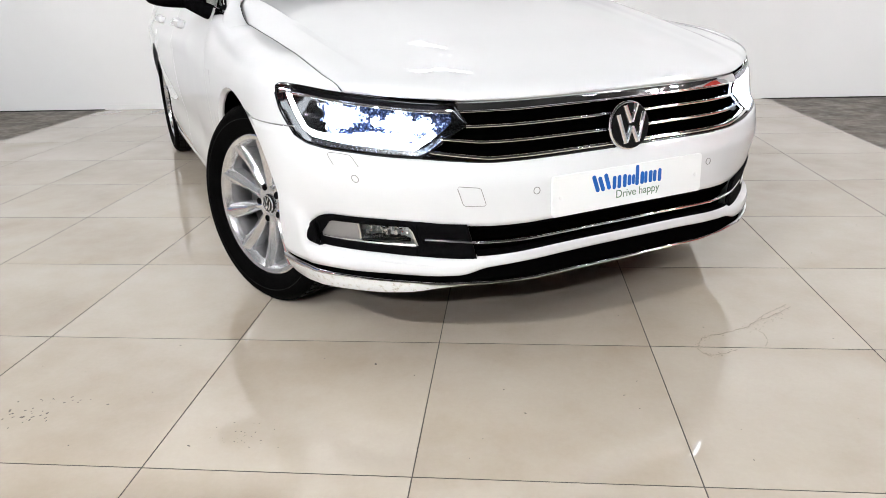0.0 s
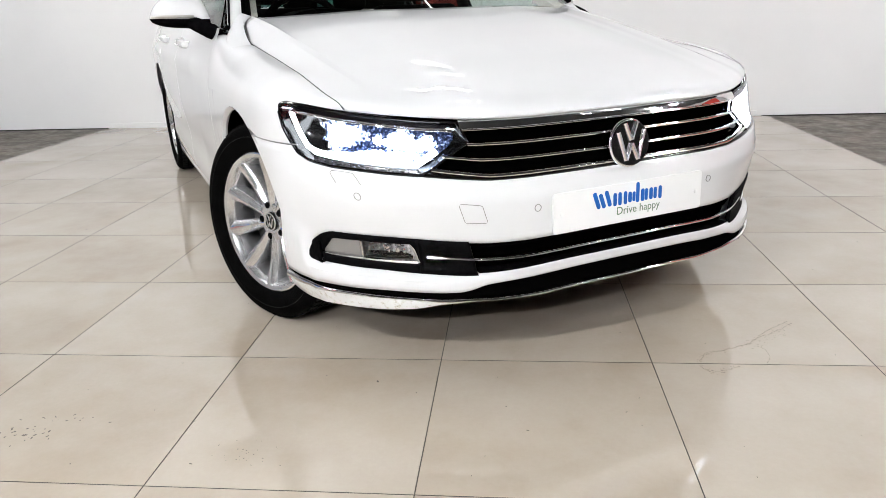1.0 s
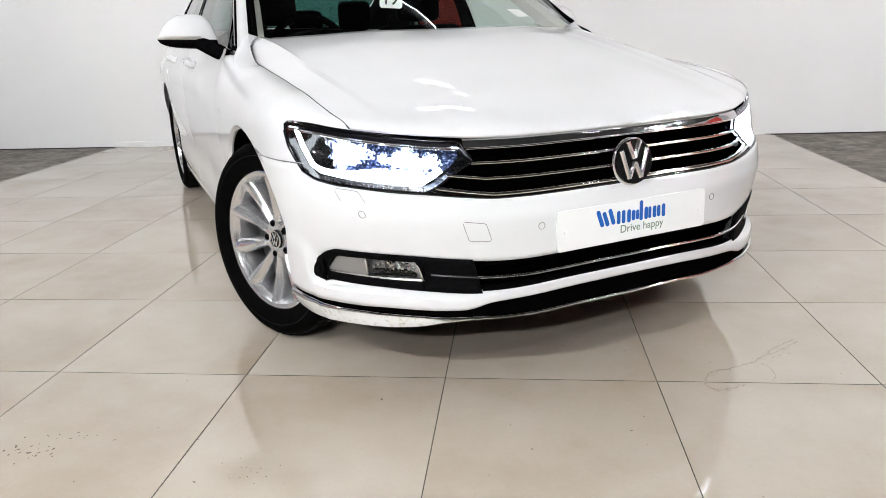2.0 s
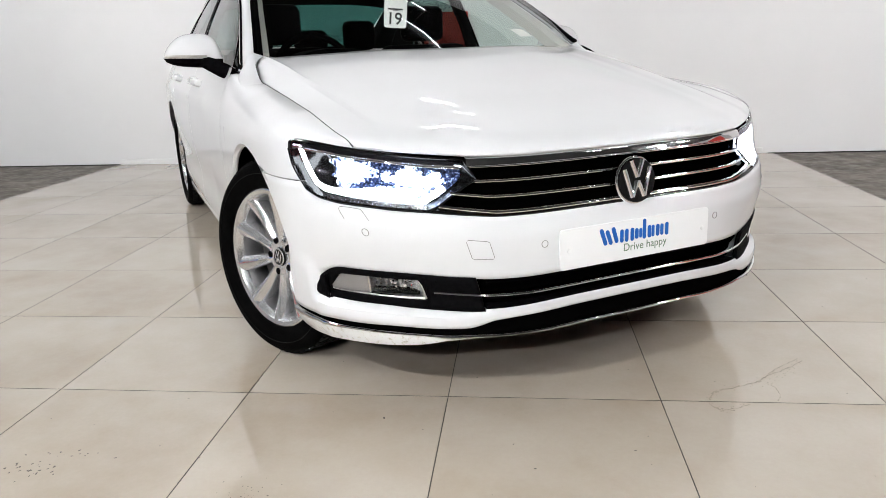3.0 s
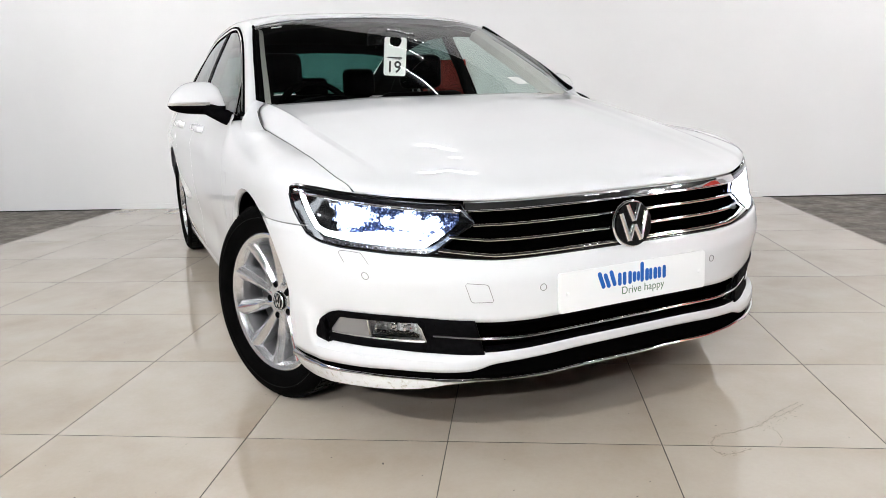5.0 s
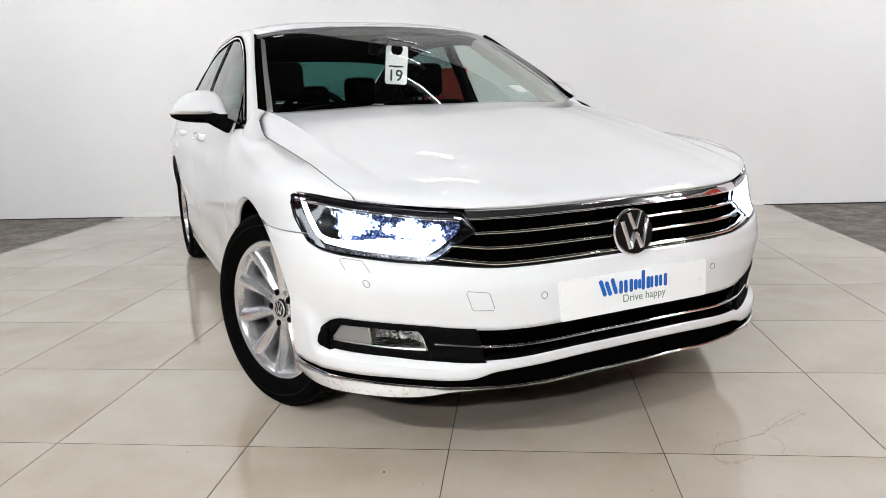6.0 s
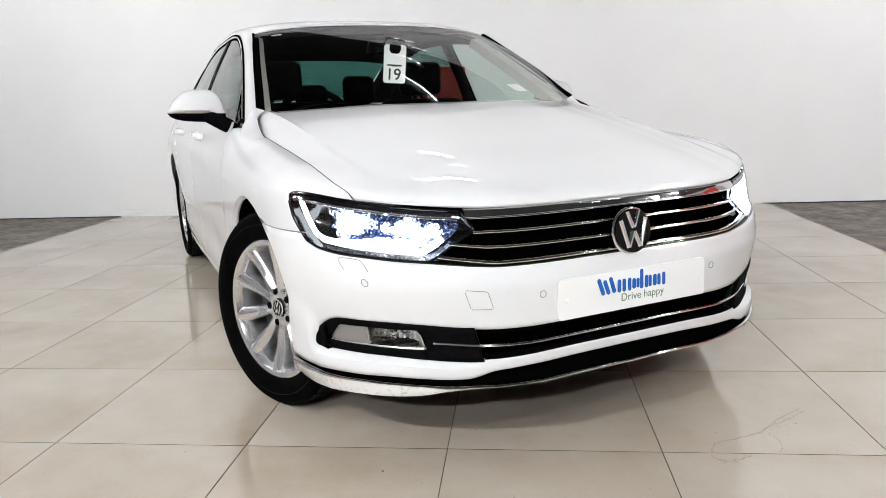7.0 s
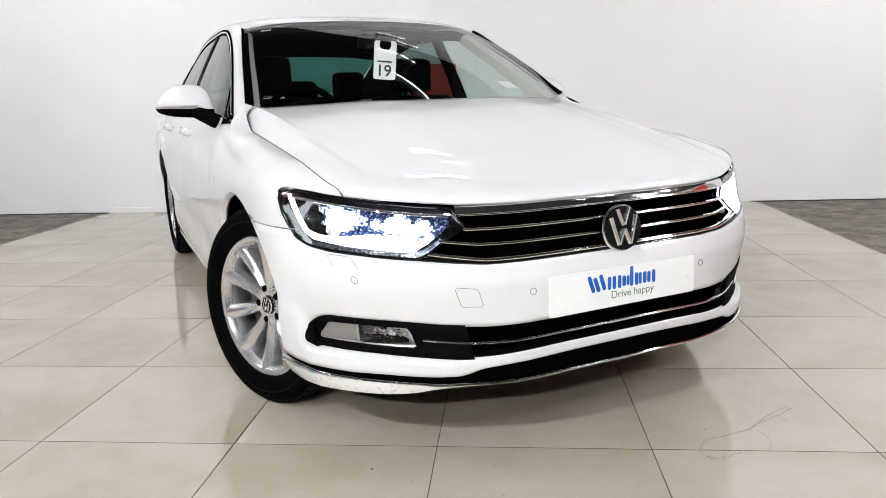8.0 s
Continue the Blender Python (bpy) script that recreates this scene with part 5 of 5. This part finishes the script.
# the maker's mark: plain blue shapes of its size
def ink_bar(x0, z0, x1, z1, r):
    """A thick stroke with round ends on the plate."""
    n = 8
    d = math.atan2(z1 - z0, x1 - x0)
    pts = [(x1 + r * math.cos(d - math.pi / 2 + math.pi * k / n), z1 + r * math.sin(d - math.pi / 2 + math.pi * k / n)) for k in range(n + 1)]
    pts += [(x0 + r * math.cos(d + math.pi / 2 + math.pi * k / n), z0 + r * math.sin(d + math.pi / 2 + math.pi * k / n)) for k in range(n + 1)]
    bm = bmesh.new()
    front, back = ([bm.verts.new((x, y, z)) for x, z in pts] for y in (-0.0012, -0.0002))
    bm.faces.new(front)
    for k in range(len(pts)):
        j = (k + 1) % len(pts)
        bm.faces.new((front[k], back[k], back[j], front[j]))
    bmesh.ops.recalc_face_normals(bm, faces=bm.faces)
    return bm


for x0, z0, x1, z1, r in ((-0.126, 0.036, -0.113, 0.000, 0.0062), (-0.106, 0.030, -0.095, 0.000, 0.0062), (-0.086, 0.036, -0.075, 0.002, 0.0062), (-0.057, 0.000, -0.057, 0.026, 0.0058), (-0.040, 0.000, -0.040, 0.026, 0.0058),
                          (-0.021, 0.000, -0.021, 0.026, 0.0058), (-0.005, 0.004, -0.005, 0.022, 0.0062), (0.009, 0.004, 0.009, 0.022, 0.0050), (0.022, 0.000, 0.022, 0.046, 0.0058), (0.040, 0.001, 0.040, 0.025, 0.0062), (0.053, 0.001, 0.053, 0.025, 0.0050),
                          (0.070, 0.002, 0.070, 0.024, 0.0062), (0.085, 0.002, 0.085, 0.024, 0.0056), (0.103, 0.000, 0.103, 0.026, 0.0058)):
    part("blue_mark", ink_bar(x0, z0, x1, z1, r), blue_ink, plate)
words("slogan", "Drive happy", 0.0315, green_ink, plate, pose(0.026, -0.0005, -0.032, 90))


def ring_on_skin(name, u, z, r, s, mat, thick=0.0011, off=0.0012, squash=1.0):
    p = skin(u, z, off) * (s, 1, 1)
    pts = []
    for a in steps(0, 2 * math.pi, 28)[:-1]:
        q = skin(u + r * math.cos(a), z + r * squash * math.sin(a), off)
        pts.append(q * (s, 1, 1))
    return part(name, tube(pts, thick, 5, closed=True, up=(0, 1, 0)), mat, bumper)


for s in (1, -1):
    for u, z in ((0.305, 0.489), (0.782, 0.5346)):
        ring_on_skin("parking_sensor", u, z, 0.0092, s, grey_seam)
    path = [(0.8338, 0.5673), (0.842, 0.583), (0.8467, 0.593), (0.8404, 0.598), (0.81, 0.597), (0.7811, 0.5936), (0.773, 0.583), (0.7635, 0.5652)]
    part("washer_cover", tube([skin(u, z, 0.0006) * (s, 1, 1) for u, z in path], 0.0010, 5), grey_seam, bumper)
path = [(0.512, 0.5155), (0.462, 0.5095), (0.455, 0.506), (0.4435, 0.464), (0.447, 0.4595), (0.497, 0.461), (0.503, 0.465), (0.516, 0.510)]
part("tow_cover", tube([skin(u, z, 0.0006) * (-1, 1, 1) for u, z in path], 0.0010, 5, closed=True), grey_seam, bumper)
for s in (1, -1):
    part("bumper_seam", tube([skin(u, 0.656, 0.0) * (s, 1, 1) for u in steps(0.945, 1.19, 10)], 0.0014, 5), grey_seam, bumper)

# card hung from the inner mirror
tag = tagged(new("hanging_tag"), "white card number tag hung from the inner mirror", "tag")
tag.parent = None
tag.matrix_basis = car.matrix_basis @ pose(-0.022, 1.70, 1.180, 0, 5, -24)
part("card", rounded(0.104, 0.176, 0.012, 0.002), card, tag)
part("hook_hole", spin([(0, 0.0001), (0, 0.028)], 24), void, tag, m=pose(0.0, -0.0012, 0.072, 0, 0, 90))
words("number", "19", 0.074, black_ink, tag, pose(-0.004, -0.0012, -0.072, 90), 0.001)
part("print_bar", box(-0.036, 0.034, -0.0016, -0.001, -0.009, -0.002), black_ink, tag, smooth=False)
part("print_bar", box(-0.012, 0.030, -0.0016, -0.001, -0.0125, -0.0105), black_ink, tag, smooth=False)

# red board added on the back wall, sized to the red through the windows
part_board = tagged(new("red_stand_in"), "plain red board added behind the car", "board")
part_board.matrix_basis = pose(0.83, Y1 - 0.03, 0.0)
part("panel", box(-0.24, 0.17, -0.02, 0.02, 0.0, 1.30, bevel=0.006), red_skin, part_board)

# repair marks and grit on the tiles
def floor_line(points, r, parent):
    return part("crack", tube([(x, y, 0.0004) for x, y in points], [r * (0.5 + random.random()) for _ in points], 5, flat=0.35), crack_mat, parent, kind="")


crack_mat = mottle(material("dark crack filler", (0.22, 0.185, 0.15), 0.8), [(0.16, 0.13, 0.10), (0.32, 0.27, 0.22)], 120.0, (0.35, 0.65))
rng = random.Random(5)


def ragged(points, amount, n):
    out = []
    for (x0, y0), (x1, y1) in zip(points, points[1:]):
        out += [(x0 + (x1 - x0) * k / n + rng.uniform(-amount, amount), y0 + (y1 - y0) * k / n + rng.uniform(-amount, amount)) for k in range(n)]
    return out + [points[-1]]


for line in ([(2.333, 0.894), (2.283, 0.852), (2.243, 0.82), (2.201, 0.792), (2.157, 0.749), (2.107, 0.719), (2.044, 0.692), (2.002, 0.667), (1.981, 0.623)],
             [(1.977, 0.605), (1.980, 0.587), (1.999, 0.563), (2.041, 0.577), (2.086, 0.601)], [(2.183, 0.721), (2.19, 0.687), (2.185, 0.65), (2.169, 0.626)],
             [(2.325, 0.91), (2.268, 0.862), (2.235, 0.835), (2.20, 0.80)]):
    floor_line(ragged(line, 0.003, 5), 0.0010, floor)
chips = bmesh.new()
for line in (((2.333, 0.894), (2.283, 0.852), (2.243, 0.82), (2.201, 0.792), (2.157, 0.749), (2.107, 0.719), (2.044, 0.692), (2.002, 0.667), (1.981, 0.623)), ((1.977, 0.605), (1.999, 0.563), (2.041, 0.577), (2.086, 0.601)), ((2.29, 0.84), (2.24, 0.79), (2.19, 0.74), (2.15, 0.72))):
    for (x0, y0), (x1, y1) in zip(line, line[1:]):
        for _ in range(16):
            k, r, a0 = rng.random(), rng.uniform(0.0008, 0.0034), rng.uniform(0, 6)
            x, y = x0 + (x1 - x0) * k + rng.gauss(0, 0.007), y0 + (y1 - y0) * k + rng.gauss(0, 0.007)
            chips.faces.new([chips.verts.new((x + r * rng.uniform(0.5, 1.3) * math.cos(a0 + a), y + r * rng.uniform(0.4, 1.0) * math.sin(a0 + a), 0.0004)) for a in steps(0, 2 * math.pi, 6)[:-1]])
part("crack_chips", chips, crack_mat, floor, "small chips along the cracked glaze")
grit = bmesh.new()
spots = [(1.061, 0.481, 4), (0.618, 0.26, 3), (0.486, 0.309, 2), (0.688, 0.084, 3), (1.424, 0.362, 2), (1.478, 0.255, 3), (0.444, 0.571, 2), (0.907, 0.508, 2), (2.376, 0.678, 2), (1.973, 0.096, 2), (1.731, 0.348, 2)]
spots += [(0.21 + rng.gauss(0, 0.035), 0.18 + rng.gauss(0, 0.02), rng.uniform(1.5, 4)) for _ in range(26)]
spots += [(0.26 + rng.gauss(0, 0.05), 0.26 + rng.gauss(0, 0.010), rng.uniform(1, 3)) for _ in range(14)]
spots += [(0.79 + rng.gauss(0, 0.05), 0.13 + rng.gauss(0, 0.03), rng.uniform(0.8, 1.8)) for _ in range(30)]
spots += [(rng.uniform(X0 + 0.1, X1 - 0.1), rng.uniform(-0.5, 4.8), rng.uniform(0.8, 2.4)) for _ in range(170)]
for x, y, r in spots:
    r *= 0.0008
    a0 = rng.uniform(0, 6)
    long = rng.uniform(1.0, 2.4)
    ring = [grit.verts.new((x + r * long * math.cos(a) * math.cos(a0) - r * math.sin(a) * math.sin(a0), y + r * long * math.cos(a) * math.sin(a0) + r * math.sin(a) * math.cos(a0), 0.0005)) for a in steps(0, 2 * math.pi, 6)[:-1]]
    tip = grit.verts.new((x, y, 0.0005 + r * 0.4))
    for k in range(6):
        grit.faces.new((ring[k], ring[(k + 1) % 6], tip))
part("grit", grit, material("dark grit", (0.10, 0.085, 0.07), 0.9), label="dark specks of dirt scattered on the tiles", kind="stuff")

# red and blue boards on the far side walls, mirrored in the chrome
for x, y, z, long, high, mat, label in ((ROOM[1] - 0.03, 1.7, 2.7, 2.6, 1.4, red_skin, "plain red board on the grey side wall"), (ROOM[0] + 0.03, 1.2, 2.7, 1.3, 1.2, blue_ink, "plain blue board on the grey side wall"),
                                        (ROOM[0] + 0.03, -2.0, 2.7, 1.3, 1.2, red_skin, "plain red board on the grey side wall")):
    sign = tagged(new("wall_board"), label, "board")
    sign.matrix_basis = pose(x, y, z, 0, 0, 90)
    part("panel", box(-long, long, -0.02, 0.02, -high, high, bevel=0.006), mat, sign)

# ---- floor tiles ----
tile_mesh = bpy.data.meshes.new("tile")
bm = box(-T / 2 + 0.0014, T / 2 - 0.0014, -T / 2 + 0.0014, T / 2 - 0.0014, -0.012, 0.0)
bm.to_mesh(tile_mesh)
bm.free()
tile_mesh.materials.append(tile_stone)
tile_mesh.materials.append(grout)
for face in tile_mesh.polygons:
    face.material_index = 0 if face.normal.z > 0.5 else 1
for i in range(-4, 6):
    for j in range(-6, 8):
        t = new("tile", tile_mesh)
        t.parent = floor
        t.location = ((i + 0.5) * T, (j + 0.5) * T, 0)
last = bpy.data.meshes.new("tile")
bm = box(-T / 2 + 0.0014, T / 2 - 0.0014, 0.0014, Y1 - 8 * T, -0.012, 0.0)
bm.to_mesh(last)
bm.free()
last.materials.append(tile_stone)
last.materials.append(grout)
for face in last.polygons:
    face.material_index = 0 if face.normal.z > 0.5 else 1
for i in range(-4, 6):
    t = new("tile", last)
    t.parent = floor
    t.location = ((i + 0.5) * T, 8 * T, 0)
